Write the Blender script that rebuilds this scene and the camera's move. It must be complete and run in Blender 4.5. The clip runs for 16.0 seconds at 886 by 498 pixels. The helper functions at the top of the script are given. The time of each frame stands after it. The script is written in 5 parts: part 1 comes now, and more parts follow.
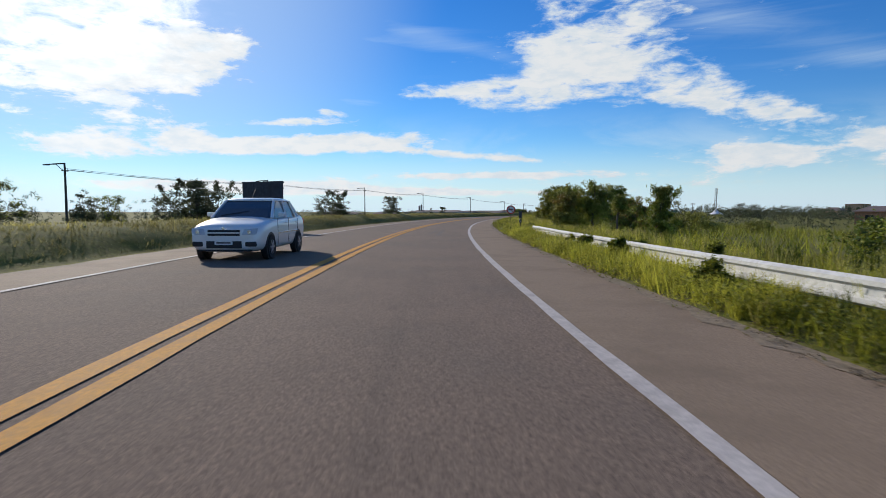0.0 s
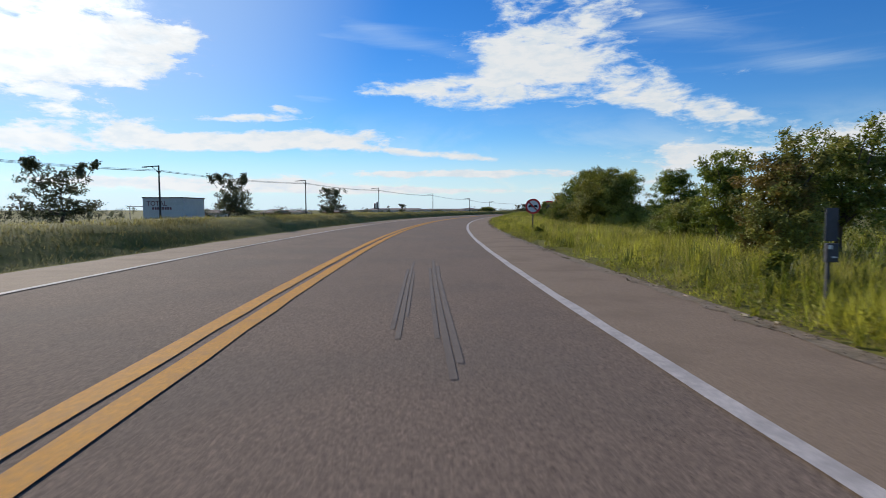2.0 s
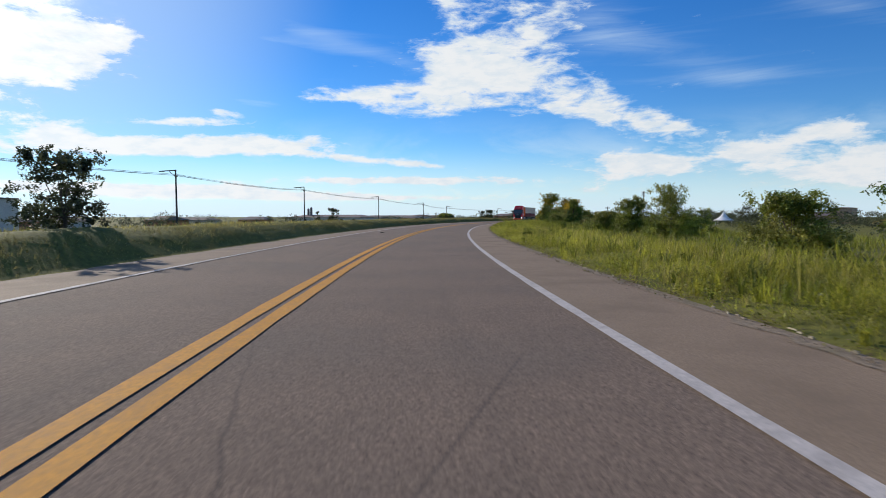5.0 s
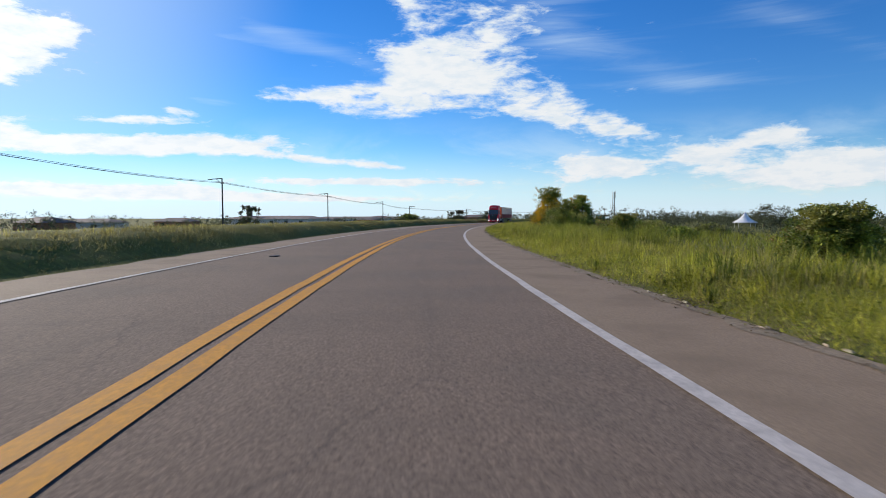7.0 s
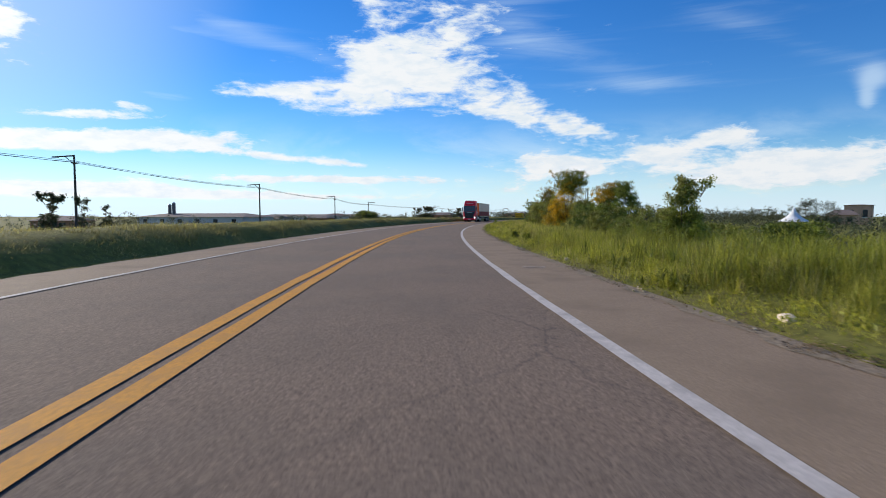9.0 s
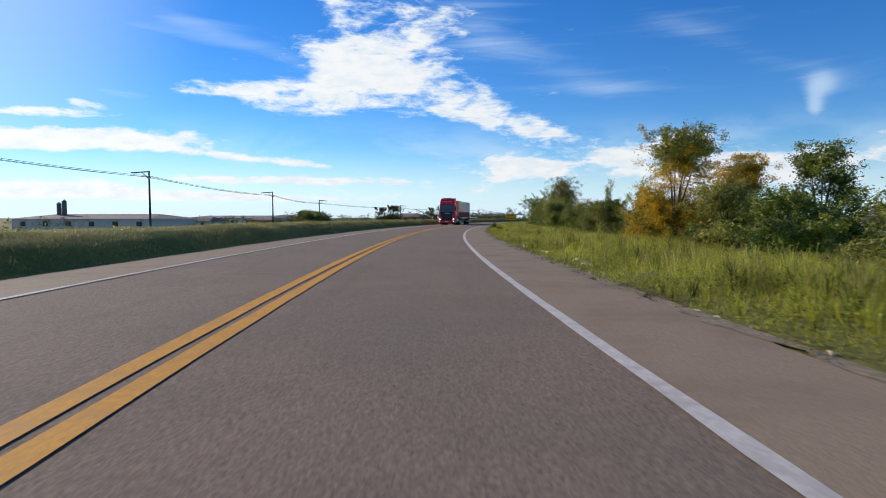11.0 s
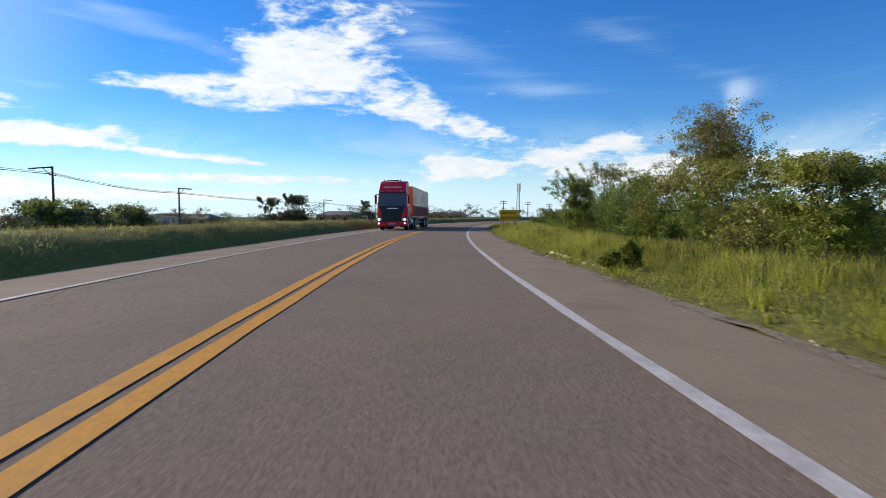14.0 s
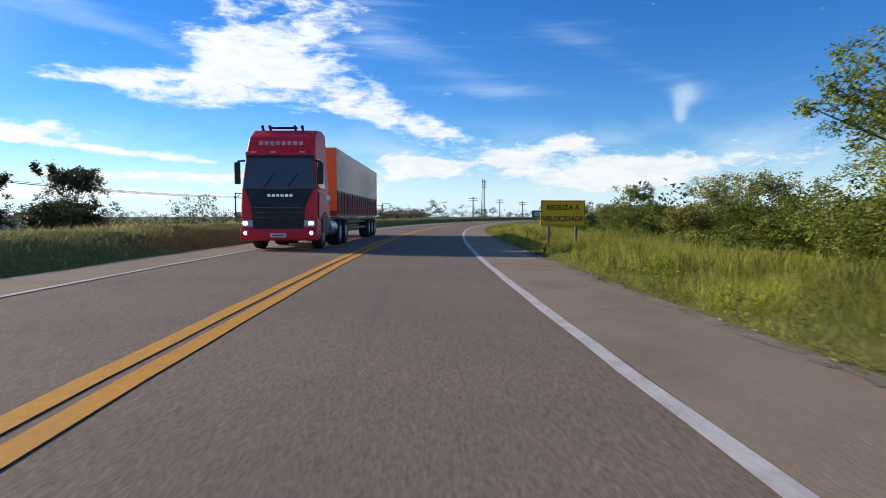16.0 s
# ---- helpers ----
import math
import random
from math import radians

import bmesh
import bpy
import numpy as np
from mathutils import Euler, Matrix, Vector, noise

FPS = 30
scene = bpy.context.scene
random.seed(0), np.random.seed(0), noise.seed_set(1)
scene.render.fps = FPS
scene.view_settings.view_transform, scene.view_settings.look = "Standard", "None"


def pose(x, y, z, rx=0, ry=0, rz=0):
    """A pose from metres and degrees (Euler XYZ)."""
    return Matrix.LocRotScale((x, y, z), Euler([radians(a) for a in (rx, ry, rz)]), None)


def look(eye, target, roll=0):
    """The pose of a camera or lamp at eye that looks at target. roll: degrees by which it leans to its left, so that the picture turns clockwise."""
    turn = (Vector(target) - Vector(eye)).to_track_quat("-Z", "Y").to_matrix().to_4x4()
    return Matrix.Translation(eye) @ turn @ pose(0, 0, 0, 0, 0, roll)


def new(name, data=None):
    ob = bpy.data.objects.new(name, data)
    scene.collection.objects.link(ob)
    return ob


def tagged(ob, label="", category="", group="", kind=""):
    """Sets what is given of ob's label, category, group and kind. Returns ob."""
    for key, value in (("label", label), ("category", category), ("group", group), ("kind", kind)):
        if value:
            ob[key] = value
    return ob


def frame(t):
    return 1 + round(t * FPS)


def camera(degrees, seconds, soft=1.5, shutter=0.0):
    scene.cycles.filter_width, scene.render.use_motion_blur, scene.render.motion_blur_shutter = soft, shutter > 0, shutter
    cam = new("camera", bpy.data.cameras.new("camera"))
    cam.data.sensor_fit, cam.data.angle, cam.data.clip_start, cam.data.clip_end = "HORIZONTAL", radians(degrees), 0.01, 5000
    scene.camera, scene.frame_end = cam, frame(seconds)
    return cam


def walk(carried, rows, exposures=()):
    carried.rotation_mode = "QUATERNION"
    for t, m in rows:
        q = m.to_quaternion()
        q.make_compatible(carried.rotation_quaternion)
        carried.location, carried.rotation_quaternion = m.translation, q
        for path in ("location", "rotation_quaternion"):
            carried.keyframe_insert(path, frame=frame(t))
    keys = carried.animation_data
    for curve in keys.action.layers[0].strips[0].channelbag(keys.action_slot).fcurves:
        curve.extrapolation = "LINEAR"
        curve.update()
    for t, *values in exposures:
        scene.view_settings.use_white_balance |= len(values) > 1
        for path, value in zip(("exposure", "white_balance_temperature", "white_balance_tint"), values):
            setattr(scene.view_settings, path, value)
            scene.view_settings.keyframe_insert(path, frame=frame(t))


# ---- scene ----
# The camera and its way: a dashboard camera, 1.12 m over the lane, on a long right-hand bend.
cam = camera(76.2, 16.0, soft=0.85, shutter=0.12)
EYE = 1.12
ROWS = [  # seconds, x, y, turn to the right, tilt down
    (0.0, 0.16, 0.01, 0.00, 3.78), (0.5, -0.16, 5.68, 1.09, 4.04), (1.0, -0.37, 11.37, 2.27, 4.01),
    (1.5, -0.51, 17.05, 3.38, 4.04), (2.0, -0.47, 22.74, 4.38, 3.96), (2.5, -0.28, 28.43, 5.18, 3.67),
    (3.0, -0.05, 34.11, 6.05, 3.53), (3.5, 0.26, 39.79, 6.92, 3.36), (4.0, 0.67, 45.46, 7.78, 3.33),
    (5.2, 2.02, 59.11, 10.15, 3.26), (6.5, 4.14, 73.97, 12.71, 3.19), (7.0, 5.15, 79.71, 13.70, 3.13),
    (7.5, 6.25, 85.47, 14.69, 3.22), (8.0, 7.47, 91.24, 15.64, 3.19), (8.5, 8.78, 97.04, 16.45, 3.47),
    (9.0, 10.20, 102.87, 17.50, 3.33), (10.2, 14.05, 116.99, 19.60, 3.20), (11.5, 18.99, 132.70, 21.89, 3.07),
    (12.0, 21.12, 138.88, 22.83, 3.01), (12.5, 23.40, 145.12, 23.79, 3.33), (13.0, 25.80, 151.39, 24.78, 3.33),
    (13.5, 28.35, 157.69, 25.83, 3.38), (14.0, 31.11, 163.99, 27.09, 3.27), (14.5, 34.02, 170.26, 28.33, 3.18),
    (15.0, 37.07, 176.48, 29.20, 3.38), (15.5, 40.21, 182.62, 30.43, 3.27), (16.0, 43.48, 188.71, 31.47, 3.30),
]
walk(cam, [(t, pose(x, y, EYE, 90 - down, 0, -turn)) for t, x, y, turn, down in ROWS], exposures=[(0.0, -0.26), (4.0, -0.18), (8.0, -0.05), (12.0, 0.0), (16.0, 0.1)])

# ---- light: low sun ahead on the left, blue sky with broken cloud ----
SUN_AZ, SUN_EL = -34.0, 23.0  # degrees: to the right of +y, above the horizon


def heading(az, el):
    a, e = radians(az), radians(el)
    return Vector((math.sin(a) * math.cos(e), math.cos(a) * math.cos(e), math.sin(e)))


sun = new("sun", bpy.data.lights.new("sun", "SUN"))
sun.data.energy, sun.data.angle, sun.data.color = 4.8, radians(0.6), (1.0, 0.93, 0.82)
sun.matrix_world = look(heading(SUN_AZ, SUN_EL) * 100, (0, 0, 0))


class Nodes:
    """Short-hand for building node trees."""

    def __init__(self, tree):
        self.tree = tree
        tree.nodes.clear()

    def add(self, kind, *inputs, out=0):
        n = self.tree.nodes.new(kind)
        for i, v in enumerate(inputs):
            if v is None:
                continue
            self.put(n.inputs[i], v)
        return n.outputs[out] if n.outputs else n

    def put(self, socket, v):
        if isinstance(v, bpy.types.NodeSocket):
            self.tree.links.new(v, socket)
        else:
            socket.default_value = v

    def math(self, op, *v, clamp=False):
        n = self.tree.nodes.new("ShaderNodeMath")
        n.operation, n.use_clamp = op, clamp
        for i, x in enumerate(v):
            self.put(n.inputs[i], x)
        return n.outputs[0]

    def mix(self, fac, a, b):
        n = self.tree.nodes.new("ShaderNodeMix")
        n.data_type = "RGBA"
        self.put(n.inputs[0], fac)
        self.put(n.inputs[6], a)
        self.put(n.inputs[7], b)
        return n.outputs[2]

    def noise(self, vec, scale, detail=4.0, rough=0.55, distortion=0.0):
        n = self.tree.nodes.new("ShaderNodeTexNoise")
        self.put(n.inputs["Vector"], vec)
        n.inputs["Scale"].default_value, n.inputs["Detail"].default_value = scale, detail
        n.inputs["Roughness"].default_value, n.inputs["Distortion"].default_value = rough, distortion
        return n.outputs[0]

    def remap(self, v, a, b, c=0.0, d=1.0, smooth=True):
        n = self.tree.nodes.new("ShaderNodeMapRange")
        n.interpolation_type = "SMOOTHSTEP" if smooth else "LINEAR"
        self.put(n.inputs[0], v)
        for i, x in enumerate((a, b, c, d)):
            self.put(n.inputs[i + 1], x)
        return n.outputs[0]

    def ramp(self, v, *stops):
        n = self.tree.nodes.new("ShaderNodeValToRGB")
        while len(n.color_ramp.elements) < len(stops):
            n.color_ramp.elements.new(0.5)
        for e, (p, c) in zip(n.color_ramp.elements, stops):
            e.position, e.color = p, (*c, 1)
        self.put(n.inputs[0], v)
        return n.outputs[0]


SKY_BLUE = 0.134
world = bpy.data.worlds.new("world")
scene.world = world
world.use_nodes = True
w = Nodes(world.node_tree)
sky = world.node_tree.nodes.new("ShaderNodeTexSky")
sky.sky_type, sky.sun_disc = "NISHITA", False
sky.sun_elevation, sky.sun_rotation = radians(SUN_EL), radians(SUN_AZ)
sky.altitude, sky.air_density, sky.dust_density, sky.ozone_density = 0, 1.0, 0.0, 3.5
gen = w.add("ShaderNodeTexCoord", out=0)
sep = world.node_tree.nodes.new("ShaderNodeSeparateXYZ")
w.put(sep.inputs[0], gen)
az = w.math("MULTIPLY", w.math("ARCTAN2", sep.outputs[0], sep.outputs[1]), 57.2958)
el = w.math("MULTIPLY", w.math("ARCSINE", sep.outputs[2]), 57.2958)
flat = w.add("ShaderNodeCombineXYZ", w.math("MULTIPLY", az, 0.07), w.math("MULTIPLY", el, 0.17), 0.0)
billow = w.noise(flat, 3.2, 10.0, 0.62, 0.3)
streak = w.noise(w.add("ShaderNodeCombineXYZ", w.math("MULTIPLY", az, 0.03), w.math("MULTIPLY", el, 0.30), 4.0), 1.6, 7.0, 0.6, 0.8)


def puff(az0, el0, wide, high, tilt, strength):
    """A soft oval of cloud in the sky, in degrees; tilt raises its right end."""
    c, s = math.cos(radians(tilt)), math.sin(radians(tilt))
    dx, dy = w.math("SUBTRACT", az, az0), w.math("SUBTRACT", el, el0)
    u = w.math("ADD", w.math("MULTIPLY", dx, c / wide), w.math("MULTIPLY", dy, s / wide))
    v = w.math("ADD", w.math("MULTIPLY", dx, -s / high), w.math("MULTIPLY", dy, c / high))
    r2 = w.math("ADD", w.math("MULTIPLY", u, u), w.math("MULTIPLY", v, v))
    return w.math("MULTIPLY", w.math("EXPONENT", w.math("MULTIPLY", r2, -1.0)), strength)


PUFFS = [  # azimuth, elevation, half width, half height, tilt, strength
    (14.6, 14.1, 8.0, 3.2, -8, 1.00),
    (10.0, 13.8, 5.1, 2.6, 20, 0.60),
    (1.1, 11.8, 6.2, 0.9, 4, 0.85),
    (7.8, 10.8, 6.3, 1.3, 0, 0.60),
    (25.9, 10.3, 7.3, 1.9, -14, 0.85),
    (32.3, 8.3, 4.3, 0.9, -8, 0.50),
    (17.5, 18.0, 5.1, 2.9, -20, 0.55),
    (10.6, 20.3, 2.6, 2.3, 0, 0.75),
    (22.0, 19.4, 3.4, 2.8, 0, 0.50),
    (-10.7, 6.8, 10.4, 1.0, 3, 1.35),
    (-17.4, 6.1, 6.4, 0.7, 0, 1.00),
    (2.7, 5.6, 10.1, 0.5, -5, 1.05),
    (-14.4, 8.6, 6.1, 0.5, 3, 1.00),
    (-10.7, 9.7, 2.6, 0.5, 0, 0.80),
    (28.1, 5.2, 6.7, 1.9, 0, 1.05),
    (44.7, 7.4, 3.7, 1.1, 0, 1.05),
    (38.7, 6.0, 4.7, 1.1, 5, 0.7),
    (45.3, 4.4, 9.3, 1.4, 0, 1.00),
    (51.5, 4.6, 6.3, 1.1, 0, 0.85),
    (-23.3, 14.6, 5.9, 2.5, 0, 1.20),
    (-31.4, 12.2, 8.1, 4.4, 0, 1.40),
    (-24.0, 6.8, 2.3, 1.3, 0, 0.90),
    (-32.3, 5.6, 6.8, 1.6, 0, 1.00),
    (-17.4, 2.4, 16.7, 0.7, 0, 1.5),
    (5.5, 3.6, 14.7, 0.5, 0, 1.25),
    (1.1, 1.9, 16.8, 0.4, 0, 1.10),
    (22.0, 2.6, 11.3, 0.6, 0, 0.50),
    (48.5, 3.1, 7.1, 1.4, 0, 0.60),
    (56.2, 7.8, 2.5, 0.8, 0, 0.30),
    (61.8, 5.9, 7.6, 1.9, 0, 0.60),
]
WISPS = [  # azimuth, elevation, half width, half height, tilt, strength
    (-3.7, 17.5, 13.1, 0.9, -12, 0.50),
    (-7.3, 16.4, 6.4, 0.6, -6, 0.40),
    (32.3, 14.2, 10.9, 1.6, -22, 0.40),
    (14.6, 2.3, 28.6, 0.7, 0, 0.60),
    (-8.8, 10.8, 3.7, 0.6, 0, 0.50),
    (47.4, 15.2, 12.4, 1.2, -25, 0.35),
    (3.3, 15.2, 10.1, 0.8, -10, 0.30),
    (54.3, 10.9, 1.1, 1.1, 10, 1.00),
    (54.0, 9.3, 0.6, 1.1, 5, 0.95),
    (24.2, 18.8, 5.6, 3.4, 0, 0.50),
    (36.3, 12.3, 6.3, 0.7, 0, 0.40),
    (-1.1, 8.3, 8.9, 0.8, 4, 0.40),
]


def joined(rows):
    total = None
    for row in rows:
        p = puff(*row)
        total = p if total is None else w.math("ADD", total, p)
    return total


body = w.math("ADD", joined(PUFFS), w.math("MULTIPLY", w.math("SUBTRACT", billow, 0.5), 2.3))
ragged = w.noise(w.add("ShaderNodeCombineXYZ", w.math("MULTIPLY", az, 0.05), w.math("MULTIPLY", el, 0.19), 2.0), 9.0, 6.0, 0.65, 0.5)
body = w.math("ADD", body, w.math("MULTIPLY", w.math("SUBTRACT", ragged, 0.5), 0.9))
thick = w.remap(body, 0.38, 1.04)
thin_field = w.math("ADD", joined(WISPS), w.math("MULTIPLY", w.math("SUBTRACT", streak, 0.5), 1.6))
thin = w.math("MULTIPLY", w.remap(thin_field, 0.1, 1.35), 0.56)
# scattered cloud over the rest of the sky, and haze towards the horizon
rest = w.math("MULTIPLY", w.remap(w.math("ABSOLUTE", w.math("SUBTRACT", az, 14.0)), 55.0, 80.0), w.remap(billow, 0.5, 0.7))
haze = w.math("MULTIPLY", w.remap(el, 7.5, -0.5), 0.93)
veil = w.math("MULTIPLY", w.math("MULTIPLY", w.remap(w.noise(flat, 1.3, 7.0, 0.6, 0.4), 0.38, 0.64), w.remap(el, 10.5, 5.0)), w.remap(az, -5.0, 30.0, 0.35, 0.52))
haze = w.math("MAXIMUM", haze, veil)
# the sun's glare and wide halo, laid into the sky as white cover
toward = world.node_tree.nodes.new("ShaderNodeVectorMath")
toward.operation = "DOT_PRODUCT"
w.put(toward.inputs[0], gen)
toward.inputs[1].default_value = heading(SUN_AZ, SUN_EL)
near_sun = w.remap(w.math("ADD", toward.outputs["Value"], w.math("MULTIPLY", w.math("SUBTRACT", billow, 0.5), 0.07)), 0.964, 0.996)
glow = w.math("MULTIPLY", w.remap(toward.outputs["Value"], 0.84, 0.99), 0.45)
haze = w.math("MAXIMUM", haze, w.math("MAXIMUM", near_sun, glow))
cover = w.math("MAXIMUM", w.math("MAXIMUM", thick, thin), w.math("MAXIMUM", rest, haze))
shade = w.ramp(w.remap(w.noise(flat, 6.0, 6.0, 0.6), 0.3, 0.7), (0.0, (0.80, 0.89, 0.97)), (0.7, (0.945, 0.975, 1.0)))
deep = world.node_tree.nodes.new("ShaderNodeHueSaturation")
deep.inputs["Saturation"].default_value, deep.inputs["Hue"].default_value = 1.20, 0.515
cool = world.node_tree.nodes.new("ShaderNodeVectorMath")
cool.operation = "MULTIPLY"
w.put(cool.inputs[0], sky.outputs[0])
cool.inputs[1].default_value = (0.78, 0.985, 1.09)
w.put(deep.inputs["Color"], cool.outputs[0])
blue = w.add("ShaderNodeBackground", deep.outputs[0], SKY_BLUE)
# cloud is whitest round the sun
glare = w.math("ADD", w.math("MULTIPLY", w.math("EXPONENT", w.math("MULTIPLY", w.math("ABSOLUTE", w.math("SUBTRACT", az, SUN_AZ)), -0.028)), 0.30), 0.89)
glare = w.math("ADD", glare, w.math("MULTIPLY", near_sun, 0.3))
# thin haze low down is tinged by the blue behind it
tone = w.mix(w.math("MAXIMUM", thick, near_sun), (0.745, 0.925, 1.08, 1), shade)
white = w.add("ShaderNodeBackground", tone, glare)
dome = w.add("ShaderNodeMixShader", cover, blue, white)
w.add("ShaderNodeOutputWorld", dome)

# ---- materials ----


def material(name, base, rough=0.8, metal=0.0, bump=0.0, bump_scale=40.0, vary=0.25, scale=1.5, fine=25.0, tint=None, random_by="", coat=0.0, extra=None, spec=0.4):
    """A surface with stains at two scales and fine relief. tint: the colour of the stains."""
    m = bpy.data.materials.new(name)
    m.use_nodes = True
    n = Nodes(m.node_tree)
    where = n.add("ShaderNodeTexCoord", out=3)
    big, small = n.noise(where, scale, 4.0, 0.6), n.noise(where, fine, 3.0, 0.6)
    other = tint or tuple(c * (1 - vary) for c in base)
    low, high = tuple(c * (1 - vary * 0.6) for c in base), tuple(min(1, c * (1 + vary * 0.5)) for c in base)
    col = n.mix(n.remap(small, 0.3, 0.7), (*low, 1), (*high, 1))
    col = n.mix(n.math("MULTIPLY", n.remap(big, 0.42, 0.72), 0.7), col, (*other, 1))
    if random_by:
        r = n.add("ShaderNodeNewGeometry", out=8) if random_by == "island" else n.add("ShaderNodeObjectInfo", out=5)
        hsv = n.tree.nodes.new("ShaderNodeHueSaturation")
        n.put(hsv.inputs["Color"], col)
        n.put(hsv.inputs["Value"], n.remap(r, 0, 1, 0.62, 1.38, False))
        n.put(hsv.inputs["Hue"], n.remap(n.math("FRACT", n.math("MULTIPLY", r, 7.13)), 0, 1, 0.478, 0.522, False))
        col = hsv.outputs[0]
    if extra:
        col = extra(n, where, col)
    p = n.tree.nodes.new("ShaderNodeBsdfPrincipled")
    n.put(p.inputs["Base Color"], col)
    n.put(p.inputs["Roughness"], n.remap(small, 0.3, 0.7, max(0.02, rough - 0.08), min(1, rough + 0.08), False))
    p.inputs["Metallic"].default_value, p.inputs["Coat Weight"].default_value = metal, coat
    p.inputs["Specular IOR Level"].default_value = spec
    if bump:
        b = n.tree.nodes.new("ShaderNodeBump")
        b.inputs["Strength"].default_value, b.inputs["Distance"].default_value = bump, 0.01
        n.put(b.inputs["Height"], n.noise(where, bump_scale, 3.0, 0.65))
        n.put(p.inputs["Normal"], b.outputs[0])
    n.add("ShaderNodeOutputMaterial", p.outputs[0])
    return m


def leafy(name, base, other, through_light=0.45, rough=0.55, fine=3.0):
    """Leaves or grass blades that let some light through; each leaf has a shade of its own."""
    m = bpy.data.materials.new(name)
    m.use_nodes = True
    n = Nodes(m.node_tree)
    r = n.add("ShaderNodeNewGeometry", out=8)
    where = n.add("ShaderNodeTexCoord", out=3)
    patch = n.remap(n.noise(where, fine * 0.25, 3.0), 0.35, 0.65)
    col = n.mix(n.math("MULTIPLY", n.math("ADD", r, patch), 0.5), (*base, 1), (*other, 1))
    hsv = n.tree.nodes.new("ShaderNodeHueSaturation")
    n.put(hsv.inputs["Color"], col)
    own = n.remap(n.math("FRACT", n.math("MULTIPLY", r, 5.37)), 0, 1, 0.6, 1.4, False)
    n.put(hsv.inputs["Value"], n.math("MULTIPLY", own, n.remap(n.noise(where, 0.33, 3.0), 0.36, 0.64, 0.74, 1.24)))
    p = n.tree.nodes.new("ShaderNodeBsdfPrincipled")
    n.put(p.inputs["Base Color"], hsv.outputs[0])
    p.inputs["Roughness"].default_value, p.inputs["Specular IOR Level"].default_value = rough, 0.3
    t = n.add("ShaderNodeBsdfTranslucent", hsv.outputs[0])
    n.add("ShaderNodeOutputMaterial", n.add("ShaderNodeMixShader", through_light, p.outputs[0], t))
    return m


def asphalt_marks(n, where, col):
    """Paler patches, long streaks along the lanes, coarse stones and a few hairline cracks."""
    pale = n.remap(n.noise(where, 0.35, 3.0), 0.45, 0.7)
    col = n.mix(n.math("MULTIPLY", pale, 0.35), col, (0.25, 0.198, 0.155, 1))
    parts = n.tree.nodes.new("ShaderNodeSeparateXYZ")
    n.put(parts.inputs[0], where)
    dx, dy = n.math("SUBTRACT", parts.outputs[0], 365.788), n.math("SUBTRACT", parts.outputs[1], 15.152)
    across = n.math("SQRT", n.math("ADD", n.math("MULTIPLY", dx, dx), n.math("MULTIPLY", dy, dy)))
    along = n.math("MULTIPLY", n.math("ARCTAN2", dy, dx), 366.3)
    lane = n.add("ShaderNodeCombineXYZ", n.math("MULTIPLY", across, 2.2), n.math("MULTIPLY", along, 0.06), 0.0)
    col = n.mix(n.remap(n.noise(lane, 1.0, 4.0, 0.6), 0.52, 0.78, 0.0, 0.30), col, (0.125, 0.098, 0.077, 1))
    stone = n.tree.nodes.new("ShaderNodeTexVoronoi")
    n.put(stone.inputs["Vector"], where)
    stone.inputs["Scale"].default_value = 75.0
    grain = n.tree.nodes.new("ShaderNodeHueSaturation")
    n.put(grain.inputs["Color"], col)
    bright = n.tree.nodes.new("ShaderNodeSeparateColor")
    n.put(bright.inputs[0], stone.outputs["Color"])
    n.put(grain.inputs["Value"], n.remap(bright.outputs[0], 0.0, 1.0, 0.70, 1.30, False))
    crack = n.tree.nodes.new("ShaderNodeTexVoronoi")
    crack.feature = "DISTANCE_TO_EDGE"
    n.put(crack.inputs["Vector"], n.add("ShaderNodeCombineXYZ", n.math("MULTIPLY", across, 1.0), n.math("MULTIPLY", along, 0.35), n.math("MULTIPLY", n.noise(where, 1.2, 5.0, 0.7), 1.4)))
    crack.inputs["Scale"].default_value = 0.30
    split = n.math("MULTIPLY", n.remap(crack.outputs["Distance"], 0.006, 0.0), n.remap(n.noise(where, 0.08, 2.0), 0.5, 0.6))
    return n.mix(n.math("MULTIPLY", split, 0.5), grain.outputs[0], (0.06, 0.052, 0.046, 1))


M = {}
M["asphalt"] = material("asphalt", (0.214, 0.155, 0.114), 0.92, bump=0.35, bump_scale=110, vary=0.45, scale=0.35, fine=34, extra=asphalt_marks, spec=0.10)
M["shoulder"] = material("shoulder asphalt", (0.285, 0.205, 0.137), 0.85, bump=0.7, bump_scale=50, vary=0.3, scale=0.8, fine=45, spec=0.12)
M["yellow_paint"] = material("yellow road paint", (0.58, 0.26, 0.032), 0.8, bump=0.4, bump_scale=80, vary=0.3, scale=3, fine=30, tint=(0.44, 0.21, 0.05), spec=0.15)
M["white_paint"] = material("white road paint", (0.55, 0.49, 0.44), 0.8, bump=0.4, bump_scale=80, vary=0.25, scale=3, fine=30, tint=(0.33, 0.29, 0.26), spec=0.15)
M["soil"] = material("dry soil and thatch", (0.165, 0.150, 0.035), 0.95, bump=1.0, bump_scale=14, vary=0.4, scale=0.5, fine=6, tint=(0.09, 0.105, 0.024), spec=0.1)
M["dirt"] = material("sandy roadside dirt", (0.25, 0.185, 0.120), 0.95, bump=1.0, bump_scale=30, vary=0.45, scale=1.6, fine=14, tint=(0.15, 0.12, 0.06))
M["grass"] = leafy("verge grass", (0.190, 0.210, 0.018), (0.52, 0.475, 0.065), 0.55)
